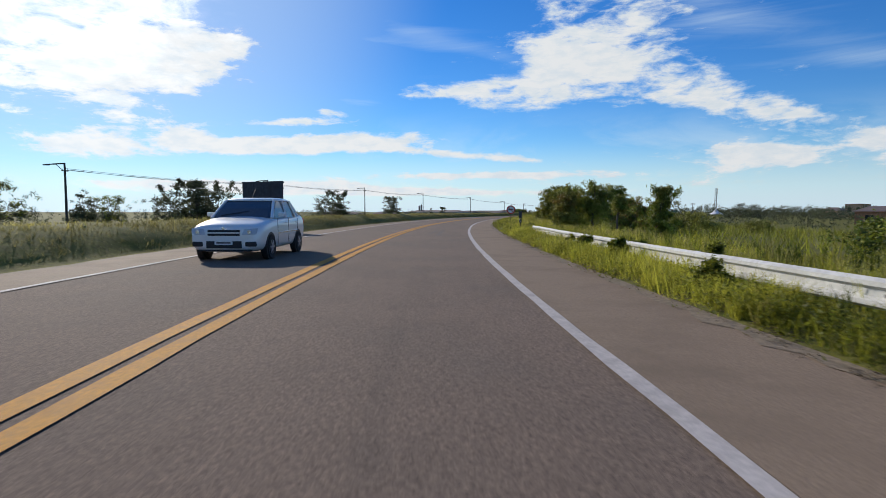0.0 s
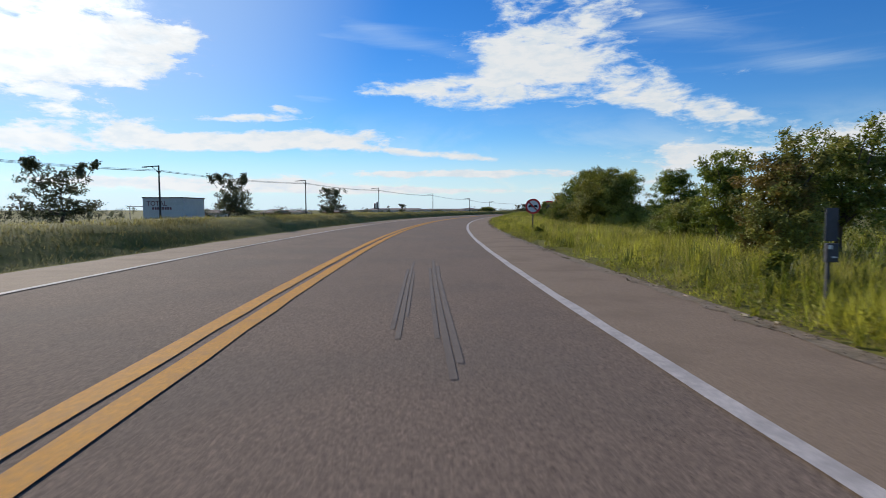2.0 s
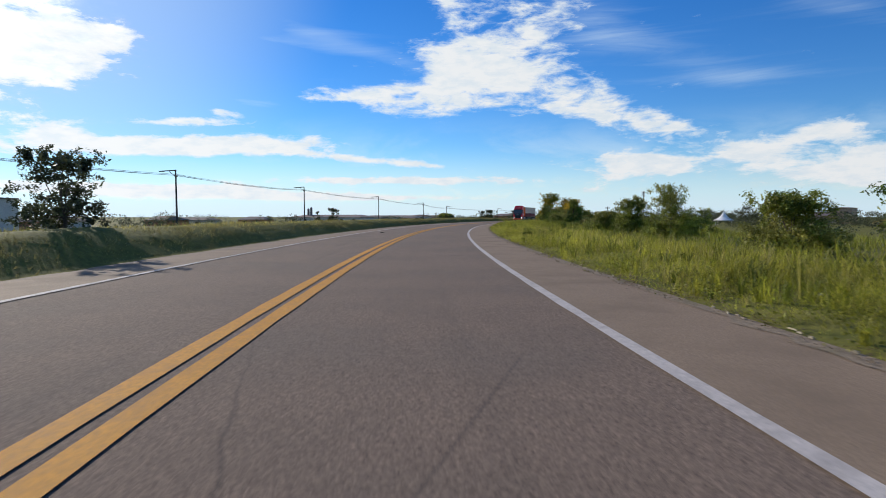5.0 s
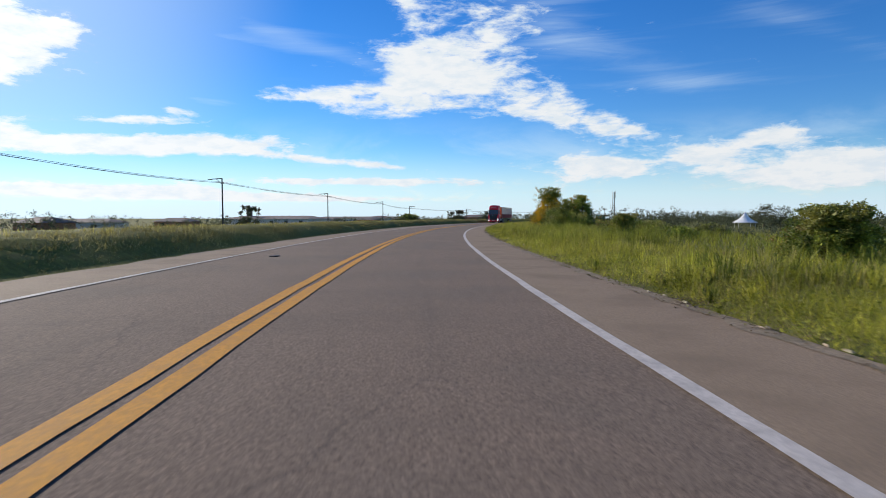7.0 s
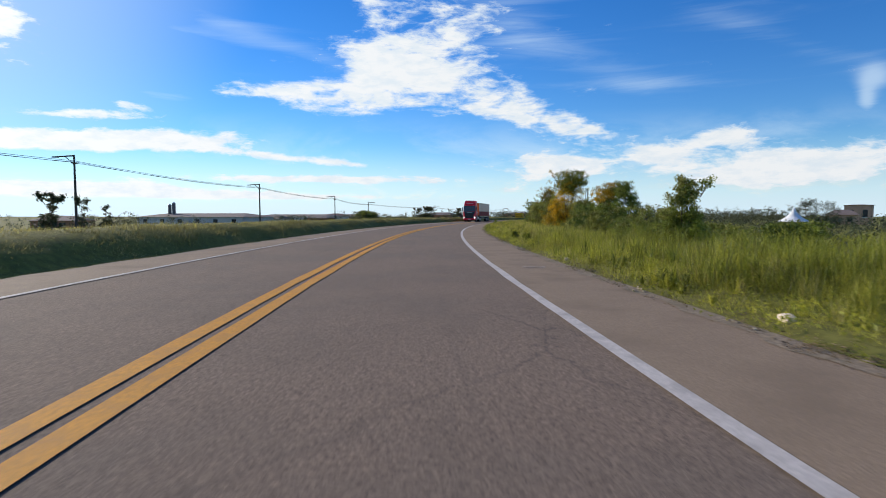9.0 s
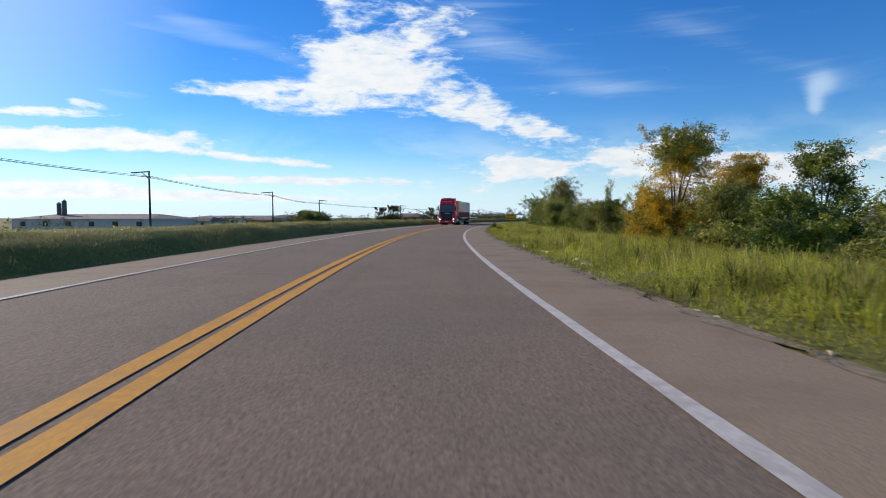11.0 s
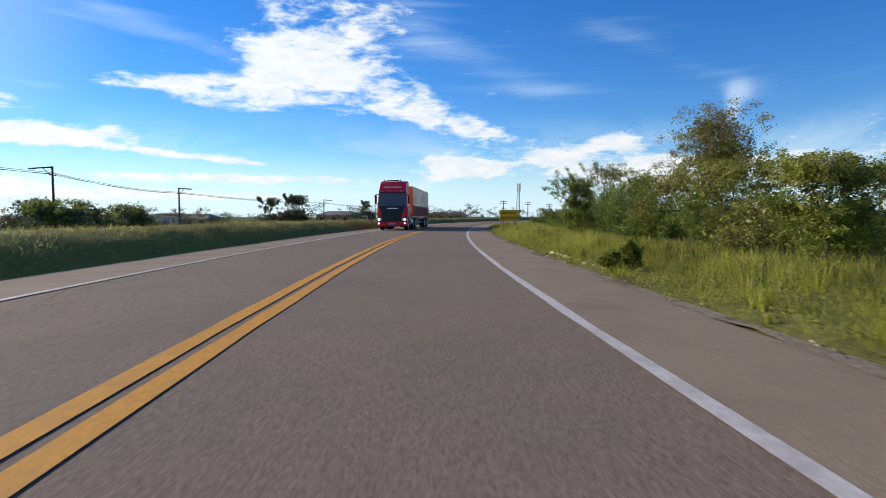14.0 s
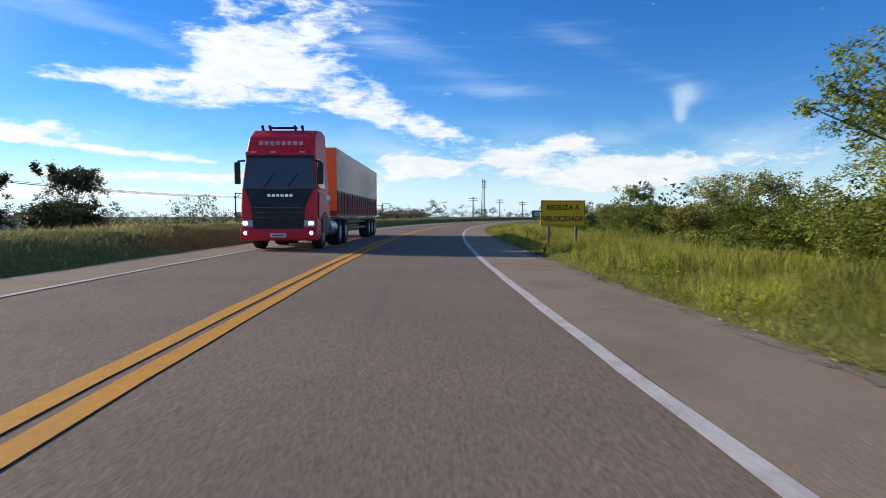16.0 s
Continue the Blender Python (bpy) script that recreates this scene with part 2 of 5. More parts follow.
M["bank_grass"] = leafy("bank grass", (0.16, 0.145, 0.045), (0.33, 0.275, 0.095), 0.45)
# left and far leaves: backlit shade and distance haze are put into the colour
M["leaf_shaded"] = leafy("leaves darkened for backlight and haze", (0.055, 0.064, 0.028), (0.125, 0.130, 0.058), 0.3)
M["leaf_yellowish"] = leafy("yellow-green leaves", (0.139, 0.159, 0.023), (0.380, 0.348, 0.045), 0.28)
M["litter"] = leafy("dead brown leaves", (0.10, 0.065, 0.030), (0.22, 0.15, 0.075), 0.2)
M["pale_grass"] = leafy("pale dry grass", (0.26, 0.235, 0.05), (0.46, 0.39, 0.12), 0.5)
M["dark_grass"] = leafy("dark green grass", (0.090, 0.120, 0.014), (0.21, 0.22, 0.03), 0.45)
M["weed"] = leafy("roadside weeds", (0.16, 0.185, 0.018), (0.34, 0.32, 0.045), 0.5)
M["leaf_dark"] = leafy("dark green leaves", (0.071, 0.120, 0.021), (0.191, 0.239, 0.034), 0.28)
M["leaf_mid"] = leafy("green leaves", (0.122, 0.175, 0.025), (0.373, 0.370, 0.047), 0.28)
M["leaf_olive"] = leafy("olive leaves", (0.178, 0.196, 0.039), (0.427, 0.373, 0.078), 0.28)
M["leaf_rust"] = leafy("browned leaves", (0.221, 0.158, 0.040), (0.419, 0.287, 0.067), 0.28)
M["leaf_yellow"] = leafy("yellow blossom and leaves", (0.30, 0.225, 0.02), (0.80, 0.47, 0.02), 0.5)
M["bark"] = material("bark", (0.11, 0.085, 0.065), 0.95, bump=1.0, bump_scale=25, vary=0.4, scale=3, fine=20)
M["steel"] = material("weathered galvanised steel", (0.60, 0.585, 0.54), 0.6, metal=0.15, bump=0.1, vary=0.2, scale=2, fine=15, tint=(0.45, 0.42, 0.38))
M["pole"] = material("weathered concrete pole", (0.16, 0.14, 0.13), 0.85, bump=0.3, vary=0.25, scale=2, fine=12)
M["lamp_pole"] = material("dark weathered lamp pole", (0.075, 0.066, 0.062), 0.85, bump=0.3, vary=0.3, scale=2, fine=12, spec=0.2)
M["wire"] = material("black cable", (0.05, 0.05, 0.055), 0.6, vary=0.1)
M["black_sheet"] = material("dark weathered sheet metal", (0.072, 0.073, 0.082), 0.75, bump=0.2, bump_scale=8, vary=0.3, scale=1.5, fine=8, tint=(0.05, 0.045, 0.045), spec=0.2)
M["sign_back"] = material("dark sign back", (0.05, 0.05, 0.05), 0.6, vary=0.2)
M["sign_white"] = material("white sign face", (0.72, 0.72, 0.70), 0.5, vary=0.08)
M["sign_red"] = material("red sign face", (0.55, 0.035, 0.03), 0.5, vary=0.12)
M["sign_black"] = material("black lettering", (0.02, 0.018, 0.015), 0.6, vary=0.1)
M["sign_yellow"] = material("amber sign face", (1.0, 0.47, 0.006), 0.5, vary=0.08)
M["sign_faded"] = material("faded red wall lettering", (0.20, 0.07, 0.07), 0.9, vary=0.3)
M["sign_green"] = material("green road sign", (0.02, 0.16, 0.10), 0.5, vary=0.1)
M["wood"] = material("grey timber post", (0.20, 0.16, 0.12), 0.9, bump=0.4, vary=0.3, scale=4, fine=20)
M["limestone"] = material("whitewashed kerb stone", (0.60, 0.51, 0.35), 0.9, bump=0.8, bump_scale=18, vary=0.2, scale=5, fine=20, tint=(0.45, 0.38, 0.25), random_by="object")
M["rubble"] = material("dusty kerb rubble", (0.40, 0.32, 0.22), 0.95, bump=0.6, vary=0.35, scale=3, fine=20, tint=(0.26, 0.20, 0.13), random_by="island")
M["rubber_streak"] = material("tyre rubber on asphalt", (0.140, 0.106, 0.084), 0.9, bump=0.3, bump_scale=80, vary=0.3, scale=2, fine=40)

# ---- making things ----


def mesh_from(name, verts, faces, mats, smooth=False):
    me = bpy.data.meshes.new(name)
    me.from_pydata([tuple(v) for v in verts], [], faces)
    for m in mats if isinstance(mats, (list, tuple)) else [mats]:
        me.materials.append(m)
    if smooth:
        for p in me.polygons:
            p.use_smooth = True
    me.update()
    return me


def cards(name, quads, mat):
    """A mesh of loose triangles or quads from an array (n, 3 or 4, 3)."""
    n, k = quads.shape[0], quads.shape[1]
    me = bpy.data.meshes.new(name)
    me.vertices.add(n * k)
    me.vertices.foreach_set("co", quads.reshape(-1).astype(np.float32))
    me.loops.add(n * k)
    me.loops.foreach_set("vertex_index", np.arange(n * k, dtype=np.int32))
    me.polygons.add(n)
    me.polygons.foreach_set("loop_start", np.arange(0, n * k, k, dtype=np.int32))
    me.polygons.foreach_set("loop_total", np.full(n, k, dtype=np.int32))
    me.materials.append(mat)
    me.update(calc_edges=True)
    return me


def part(name, bm, mat, parent=None, label="", smooth=False):
    """Links a bmesh as one mesh object under a thing or a part."""
    me = bpy.data.meshes.new(name)
    bm.to_mesh(me)
    bm.free()
    me.materials.append(mat)
    if smooth:
        for p in me.polygons:
            p.use_smooth = True
    ob = new(name, me)
    ob.parent = parent
    return tagged(ob, label)


def thing(name, m, label, category, group="", kind=""):
    ob = new(name)
    ob.matrix_world = m
    ob.empty_display_size = 0.3
    return tagged(ob, label, category, group, kind)


def box(bm, x0, x1, y0, y1, z0, z1, bevel=0.0, m=None):
    g = bmesh.ops.create_cube(bm, size=1.0, matrix=Matrix.Translation(((x0 + x1) / 2, (y0 + y1) / 2, (z0 + z1) / 2)) @ Matrix.Diagonal((x1 - x0, y1 - y0, z1 - z0, 1)))
    vs = g["verts"]
    if m:
        bmesh.ops.transform(bm, matrix=m, verts=vs)
    if bevel:
        es = list({e for v in vs for e in v.link_edges})
        bmesh.ops.bevel(bm, geom=es, offset=bevel, segments=2, affect="EDGES", profile=0.6)
    return bm


def rod(bm, a, b, r0, r1=None, sides=8):
    a, b = Vector(a), Vector(b)
    m = Matrix.Translation((a + b) / 2) @ (b - a).to_track_quat("Z", "Y").to_matrix().to_4x4()
    bmesh.ops.create_cone(bm, cap_ends=True, segments=sides, radius1=r0, radius2=r0 if r1 is None else r1, depth=(b - a).length, matrix=m)
    return bm


def bms(build, *a, **k):
    bm = bmesh.new()
    build(bm, *a, **k)
    return bm


# ---- the bend: one circle, told by the way along it (s) and the distance to its right (lat) ----
CX, CY, RADIUS = 365.788, 15.152, 366.30
PHI0 = math.atan2(-CY, CX)


def on(s, lat=0.0, z=0.0):
    a, r = PHI0 + s / RADIUS, RADIUS - lat
    return Vector((CX - r * math.cos(a), CY + r * math.sin(a), z))


def on_many(s, lat, z):
    a, r = PHI0 + s / RADIUS, RADIUS - lat
    return np.stack([CX - r * np.cos(a), CY + r * np.sin(a), z], -1)


def facing(s, lat, z=0.0, turn=0.0):
    """A pose on the bend whose y points along the road and x to its right."""
    p = on(s, lat, z)
    return pose(p.x, p.y, p.z, 0, 0, -math.degrees(PHI0 + s / RADIUS) - turn)


S0, S1 = -70.0, 430.0


def lift(lat):
    """Height of the ground across the road: a bank on the left, a low verge on the right."""
    xs = [-75, -45, -20, -13, -10, -9.2, -8.6, -8.1, -7.6, -7.25, 3.3, 3.8, 5.0, 8.0, 14.0, 40.0, 75.0]
    zs = [-0.9, -0.5, 0.25, 0.62, 0.74, 0.75, 0.63, 0.38, 0.06, -0.03, -0.03, 0.03, 0.06, 0.05, -0.1, -0.6, -0.9]
    return np.interp(lat, xs, zs)


def strip(name, lat0, lat1, z, mat, label, s0=S0, s1=S1, step=2.0, wobble=0.0, kind="structure", category="road", cols=1, ragged_sides=(0, 1)):
    rng = np.random.default_rng(5)
    n = int((s1 - s0) / step) + 1
    ss = np.linspace(s0, s1, n)
    verts, faces = [], []
    for i, s in enumerate(ss):
        for j in range(cols + 1):
            lat = lat0 + (lat1 - lat0) * j / cols
            if wobble and j in ragged_sides:
                lat += rng.normal(0, wobble)
            verts.append(on(s, lat, z))
    for i in range(n - 1):
        for j in range(cols):
            k = i * (cols + 1) + j
            faces.append((k, k + 1, k + cols + 2, k + cols + 1))
    return tagged(new(name, mesh_from(name, verts, faces, mat)), label, category, kind=kind)


# the ground, one sheet to the horizon
def ground_sheet():
    rng = np.random.default_rng(3)
    lats = np.array([-75, -60, -45, -32, -20, -15, -13, -11, -10, -9.6, -9.2, -8.9, -8.6, -8.35, -8.1, -7.85, -7.6, -7.25, -3, 0, 3.3, 3.55, 3.8, 4.4, 5, 6, 7, 8, 10, 12, 14, 20, 28, 40, 60, 75])
    ss = np.arange(S0, S1 + 0.1, 1.25)
    A, B = np.meshgrid(ss, lats, indexing="ij")
    Z = lift(B) + rng.normal(0, 1, A.shape) * np.where((B > 3.6) | (B < -7.7), 0.035, 0.0)
    co = on_many(A, B, Z).reshape(-1, 3)
    m = len(lats)
    faces = [(i * m + j, i * m + j + 1, (i + 1) * m + j + 1, (i + 1) * m + j) for i in range(len(ss) - 1) for j in range(m - 1)]
    verts = [tuple(v) for v in co]
    base = len(verts)
    steps = [-2600, -900, -300, 0, 300, 900, 2600]
    for y in steps:
        for x in steps:
            verts.append((x + 100, y + 150, -1.0))
    k = len(steps)
    faces += [(base + i * k + j, base + i * k + j + 1, base + (i + 1) * k + j + 1, base + (i + 1) * k + j) for i in range(k - 1) for j in range(k - 1)]
    return tagged(new("ground", mesh_from("ground", verts, faces, M["soil"], True)), "dry soil and short grass reaching to the horizon", "ground", kind="structure")


ground_sheet()
strip("road", -7.2, 3.3, 0.0, M["asphalt"], "worn grey asphalt carriageway on a right-hand bend", cols=3)
strip("road_shoulder_right", 1.84, 3.36, 0.006, M["shoulder"], "brownish asphalt shoulder with a ragged grassy edge", step=0.7, wobble=0.07, category="shoulder", ragged_sides=(1,))
strip("road_shoulder_left", -7.3, -5.62, 0.006, M["shoulder"], "brownish asphalt shoulder below the grass bank", step=0.9, wobble=0.06, category="shoulder", ragged_sides=(0,))
strip("dirt_edge_right", 3.27, 3.50, 0.012, M["dirt"], "pale sandy dirt along the asphalt's ragged edge", step=0.33, wobble=0.05, category="dirt", ragged_sides=(0,))
strip("shoulder_dash", 2.35, 2.85, 0.014, M["white_paint"], "short white paint dash on the shoulder", 115.9, 116.02, 0.06, category="road marking")
strip("centre_line_left", -2.07, -1.88, 0.010, M["yellow_paint"], "solid yellow centre line, worn", category="road marking", step=1.0, wobble=0.006)
strip("centre_line_right", -1.78, -1.59, 0.010, M["yellow_paint"], "solid yellow centre line, worn", category="road marking", step=1.0, wobble=0.006)
strip("edge_line_right", 1.69, 1.83, 0.012, M["white_paint"], "solid white edge line, dusty", category="road marking", step=1.0, wobble=0.006)
strip("edge_line_left", -5.62, -5.49, 0.012, M["white_paint"], "solid white edge line, dusty", category="road marking", step=1.0, wobble=0.006)


# grass
def blades(name, s0, s1, lat0, lat1, count, tall, mat, label, seed, lean=0.35, width=0.016, patchy=0.0, profile=None):
    rng = np.random.default_rng(seed)
    s, lat = rng.uniform(s0, s1, count), rng.uniform(lat0, lat1, count)
    tuft = np.sin(s * 2.3 + np.sin(lat * 3.1) * 2) * np.sin(lat * 2.9 + s * 0.7)
    wide_patch = np.sin(s * 0.31 + 1.3 * np.sin(s * 0.11)) * np.sin(lat * 0.9 + s * 0.13)
    keep = rng.random(count) < (0.72 + 0.18 * tuft + patchy * wide_patch)
    s, lat, tuft, wide_patch = s[keep], lat[keep], tuft[keep], wide_patch[keep]
    ragged = lat > lat0 + 0.28 * (np.sin(s * 1.9) * np.sin(s * 0.47 + 1) * 0.5 + 0.5) * (lat0 > 0)
    s, lat, tuft, wide_patch = s[ragged], lat[ragged], tuft[ragged], wide_patch[ragged]
    n = len(s)
    h = rng.uniform(0.45, 1.0, n) * tall * (1 + 0.14 * tuft + 0.36 * wide_patch)
    if profile:
        h *= np.interp(lat, *profile)
    base = on_many(s, lat, lift(lat) - 0.02)
    a = rng.uniform(0, 2 * np.pi, n)
    side = np.stack([np.cos(a), np.sin(a), np.zeros(n)], -1) * (width * rng.uniform(0.6, 1.5, n))[:, None]
    b = rng.uniform(0, 2 * np.pi, n)
    over = np.stack([np.cos(b), np.sin(b), np.zeros(n)], -1) * (h * lean * rng.uniform(0.1, 1.4, n))[:, None]
    up = np.array([0, 0, 1.0]) * h[:, None]
    quads = np.stack([base - side, base + side, base + over + up + side * 0.25, base + over + up - side * 0.25], 1)
    return tagged(new(name, cards(name, quads, mat)), label, "grass", kind="stuff")


blades("verge_grass", -6, 250, 3.36, 6.0, 235000, 0.27, M["grass"], "tall sunlit yellow-green verge grass", 11, patchy=0.24, width=0.0045, lean=1.0, profile=([3.4, 3.8, 4.6, 6.0], [0.22, 0.5, 1.0, 1.15]))
blades("verge_grass_back", -6, 260, 5.8, 8.8, 90000, 0.36, M["grass"], "tall yellow-green grass at the back of the verge", 16, patchy=0.18, width=0.0065, lean=0.7)
blades("dry_verge_grass", -6, 250, 3.40, 8.0, 62000, 0.36, M["pale_grass"], "dry seeding stalks among the verge grass", 17, patchy=0.3, width=0.005, lean=0.5, profile=([3.4, 3.9, 5.0, 8.0], [0.2, 0.6, 1.0, 1.3]))
blades("rail_grass", -8, 28, 3.5, 5.2, 30000, 0.36, M["grass"], "tall grass growing through the guard rail", 15, patchy=0.3, width=0.006, lean=0.5)
blades("field_grass", 0, 300, 8.4, 26.0, 56000, 0.52, M["weed"], "tall rough grass behind the verge", 12, patchy=0.2, width=0.017, lean=0.7)
blades("bank_grass", -10, 280, -9.2, -7.35, 100000, 0.14, M["bank_grass"], "rough green grass on the bank beside the road", 13, patchy=0.25, width=0.008, lean=0.8, profile=([-8.9, -8.2, -7.6, -7.3], [1.0, 1.0, 0.8, 0.4]))
blades("bank_tall_grass", -10, 280, -9.9, -8.0, 18000, 0.22, M["bank_grass"], "taller green tussocks on the bank", 18, patchy=0.5, width=0.006, lean=0.7)
blades("bank_top_grass", -10, 330, -20.0, -8.7, 50000, 0.17, M["pale_grass"], "pale dry grass along the top of the bank", 14, patchy=0.3, width=0.014)


# tussocks of long arching blades that break up the verge
def tussocks(name, s0, s1, lat0, lat1, count, per, tall, mat, label, seed, width=0.006):
    rng = np.random.default_rng(seed)
    s = rng.uniform(s0, s1, count)
    s += np.sin(s * 0.53) * 1.6
    lat = lat0 + (lat1 - lat0) * rng.beta(1.3, 1.2, count)
    big = rng.uniform(0.5, 1.25, count) * np.interp(lat, [3.4, 3.9, 4.8], [0.45, 0.75, 1.0])
    foot = np.repeat(on_many(s, lat, lift(lat) - 0.02), per, 0)
    n = count * per
    big = np.repeat(big, per) * rng.uniform(0.6, 1.15, n) * tall
    foot = foot + rng.normal(0, 1, (n, 3)) * (0.10 * big)[:, None] * np.array([1, 1, 0])
    a, b = rng.uniform(0, 2 * np.pi, n), rng.uniform(0, 2 * np.pi, n)
    side = np.stack([np.cos(a), np.sin(a), np.zeros(n)], -1) * (width * rng.uniform(0.6, 1.4, n))[:, None]
    out = np.stack([np.cos(b), np.sin(b), np.zeros(n)], -1) * (big * rng.uniform(0.1, 0.75, n))[:, None]
    up = np.array([0, 0, 1.0]) * big[:, None]
    knee, tip = foot + out * 0.35 + up * 0.7, foot + out + up * rng.uniform(0.62, 1.0, n)[:, None]
    low = np.stack([foot - side, foot + side, knee + side * 0.8, knee - side * 0.8], 1)
    high = np.stack([knee - side * 0.8, knee + side * 0.8, tip + side * 0.12, tip - side * 0.12], 1)
    return tagged(new(name, cards(name, np.concatenate([low, high]), mat)), label, "grass", kind="stuff")


tussocks("verge_tussocks", -4, 240, 3.6, 8.6, 2200, 20, 0.44, M["grass"], "long arching grass tussocks on the verge", 21)
tussocks("dry_tussocks", -4, 240, 3.5, 8.6, 900, 16, 0.55, M["pale_grass"], "dry straw-coloured tussocks on the verge", 22, width=0.005)
tussocks("dark_tussocks", -4, 240, 3.7, 9.5, 1000, 18, 0.5, M["dark_grass"], "darker green tussocks in the verge", 23, width=0.008)
tussocks("rail_tussocks", -2, 27, 3.5, 4.42, 300, 30, 0.46, M["grass"], "tall grass in front of the guard rail", 24, width=0.0035)
tussocks("seeding_tussocks", 98, 124, 4.2, 9.0, 420, 24, 0.85, M["weed"], "very tall thin grass beside the road", 25, width=0.004)


# trees and bushes
def leaves(rng, centres, spread, per, size):
    """Small pointed leaves scattered about clump centres, as (n, 3, 3)."""
    n = len(centres) * per
    c = np.repeat(centres, per, 0) + rng.normal(0, 1, (n, 3)) * spread * np.array([1, 1, 0.75])
    up = rng.normal(0, 1, (n, 3)) + np.array([0, 0, 0.9])
    d = np.cross(up, rng.normal(0, 1, (n, 3)))
    d /= np.linalg.norm(d, axis=1)[:, None]
    e = np.cross(up, d)
    e /= np.linalg.norm(e, axis=1)[:, None]
    L = size * rng.uniform(0.6, 1.4, n)[:, None]
    return np.stack([c - d * L * 0.8 - e * L * 0.45, c - d * L * 0.5 + e * L * 0.55, c + d * L], 1)


def tree(name, s, lat, high, wide, mats, label, seed, crown_from=0.25, clumps=220, per=86, size=0.038, lean=0.0, deep=None, sprigs=0, category="tree", base=None, spire=0.0, fill=1.0, boughs=0):
    """Trunk, limbs and a ragged crown of separate leaves. mats: one material, or two for a crown in two colours."""
    rng = np.random.default_rng(seed)
    deep = deep or wide
    z0 = float(lift(lat)) if base is None else base
    top = thing(name, facing(s, lat, z0, rng.uniform(-20, 20)), label, category)
    bole = high * (crown_from + 0.25)
    bm, p = bmesh.new(), Vector((0, 0, -0.1))
    r = 0.022 * high + 0.03
    for i in range(4):
        q = p + Vector((rng.normal(0, 0.06) * high * 0.3 + lean * 0.25, rng.normal(0, 0.06) * high * 0.3, bole / 4))
        rod(bm, p, q, r, r * 0.85, 7)
        p, r = q, r * 0.85
    part("trunk", bm, M["bark"], top)
    # lobes make the outline uneven
    lobes = []
    for i in range(rng.integers(7, 11)):
        a, k = i * 2.4 + rng.uniform(-0.5, 0.5), rng.uniform(0.25, 0.60)
        zz = rng.uniform(crown_from + 0.12, 0.86)
        lobes.append((np.array([np.cos(a) * wide * k * (1.15 - zz * 0.5) + lean * zz, np.sin(a) * deep * k * (1.15 - zz * 0.5), zz * high]), rng.uniform(0.36, 0.58)))
    lobes.append((np.array([lean, 0, high * 0.80]), 0.46))
    lobes.append((np.array([lean * 0.4, 0, high * (crown_from + 0.22)]), 0.62))
    for i in range(5 if crown_from < 0.1 and high > 1.6 else 0):
        a, k = i * 1.26 + rng.uniform(-0.4, 0.4), rng.uniform(0.35, 0.62)
        lobes.append((np.array([np.cos(a) * wide * k, np.sin(a) * deep * k, high * rng.uniform(0.12, 0.32)]), rng.uniform(0.36, 0.5)))
    limb = bmesh.new()
    for c, k in lobes:
        rod(limb, p * 0.7, Vector(c), r * 0.6, r * 0.15, 5)
    centres = []
    for i in range(clumps):
        c, k = lobes[rng.integers(len(lobes))]
        d = rng.normal(0, 1, 3)
        d /= np.linalg.norm(d)
        v = c + d * np.array([wide * k, deep * k, high * 0.27 * k / 0.5]) * rng.uniform(0.25, 1.0) ** 0.6
        v[2] = max(v[2], high * crown_from * rng.uniform(0.5, 1.2))
        if v[2] > high * 0.97:
            v[2] = high * 0.97 - (v[2] - high * 0.97) * rng.uniform(0.2, 1.5)
        centres.append(v)
    part("limb", limb, M["bark"], top)
    sparse = []
    for i in range(sprigs):
        a = rng.uniform(0, 2 * np.pi)
        foot = np.array([np.cos(a) * wide * rng.uniform(0.2, 0.75), np.sin(a) * deep * 0.6, high * rng.uniform(0.78, 0.92)])
        way = np.array([np.cos(a) * 0.06, np.sin(a) * 0.06, 0.10]) * high * 0.35
        part("sprig", bms(rod, Vector(foot - way * 4), Vector(foot + way * 3.4), 0.018, 0.006, 4), M["bark"], top)
        sparse += [foot + way * j for j in (0, 0.7, 1.4, 2.1, 2.8, 3.4)]
    for i in range(boughs):
        foot = np.array([-0.15 * wide, rng.uniform(-0.3, 0.3) * deep, high * (0.50 + 0.10 * i)])
        tip = np.array([-wide * (1.35 - 0.22 * i), foot[1] + rng.uniform(-0.5, 0.5), high * (0.80 + 0.10 * i)])
        part("bough", bms(rod, Vector(foot), Vector(tip), 0.035, 0.01, 5), M["bark"], top)
        for q in np.linspace(0.45, 1.0, 7):
            for k in range(3):
                sparse.append(foot + (tip - foot) * q + rng.normal(0, 0.13, 3))
    for i in range(2 if spire else 0):
        foot = np.array([rng.uniform(-0.25, 0.25), rng.uniform(-0.2, 0.2), high * 0.8])
        way = np.array([rng.uniform(-0.12, 0.12), 0.0, 1.0]) * (high * 0.2 + spire * (1 - 0.35 * i))
        part("sprig", bms(rod, Vector(foot - way * 0.5), Vector(foot + way), 0.022, 0.006, 4), M["bark"], top)
        sparse += [foot + way * q + rng.normal(0, 0.04, 3) for q in np.linspace(0.15, 1, 12)]
    centres = np.array(centres)
    mats = mats if isinstance(mats, (list, tuple)) else [mats]
    pick = centres[:, 2] + rng.normal(0, high * 0.16, len(centres)) > high * 0.62 if len(mats) > 1 else np.zeros(len(centres), bool)
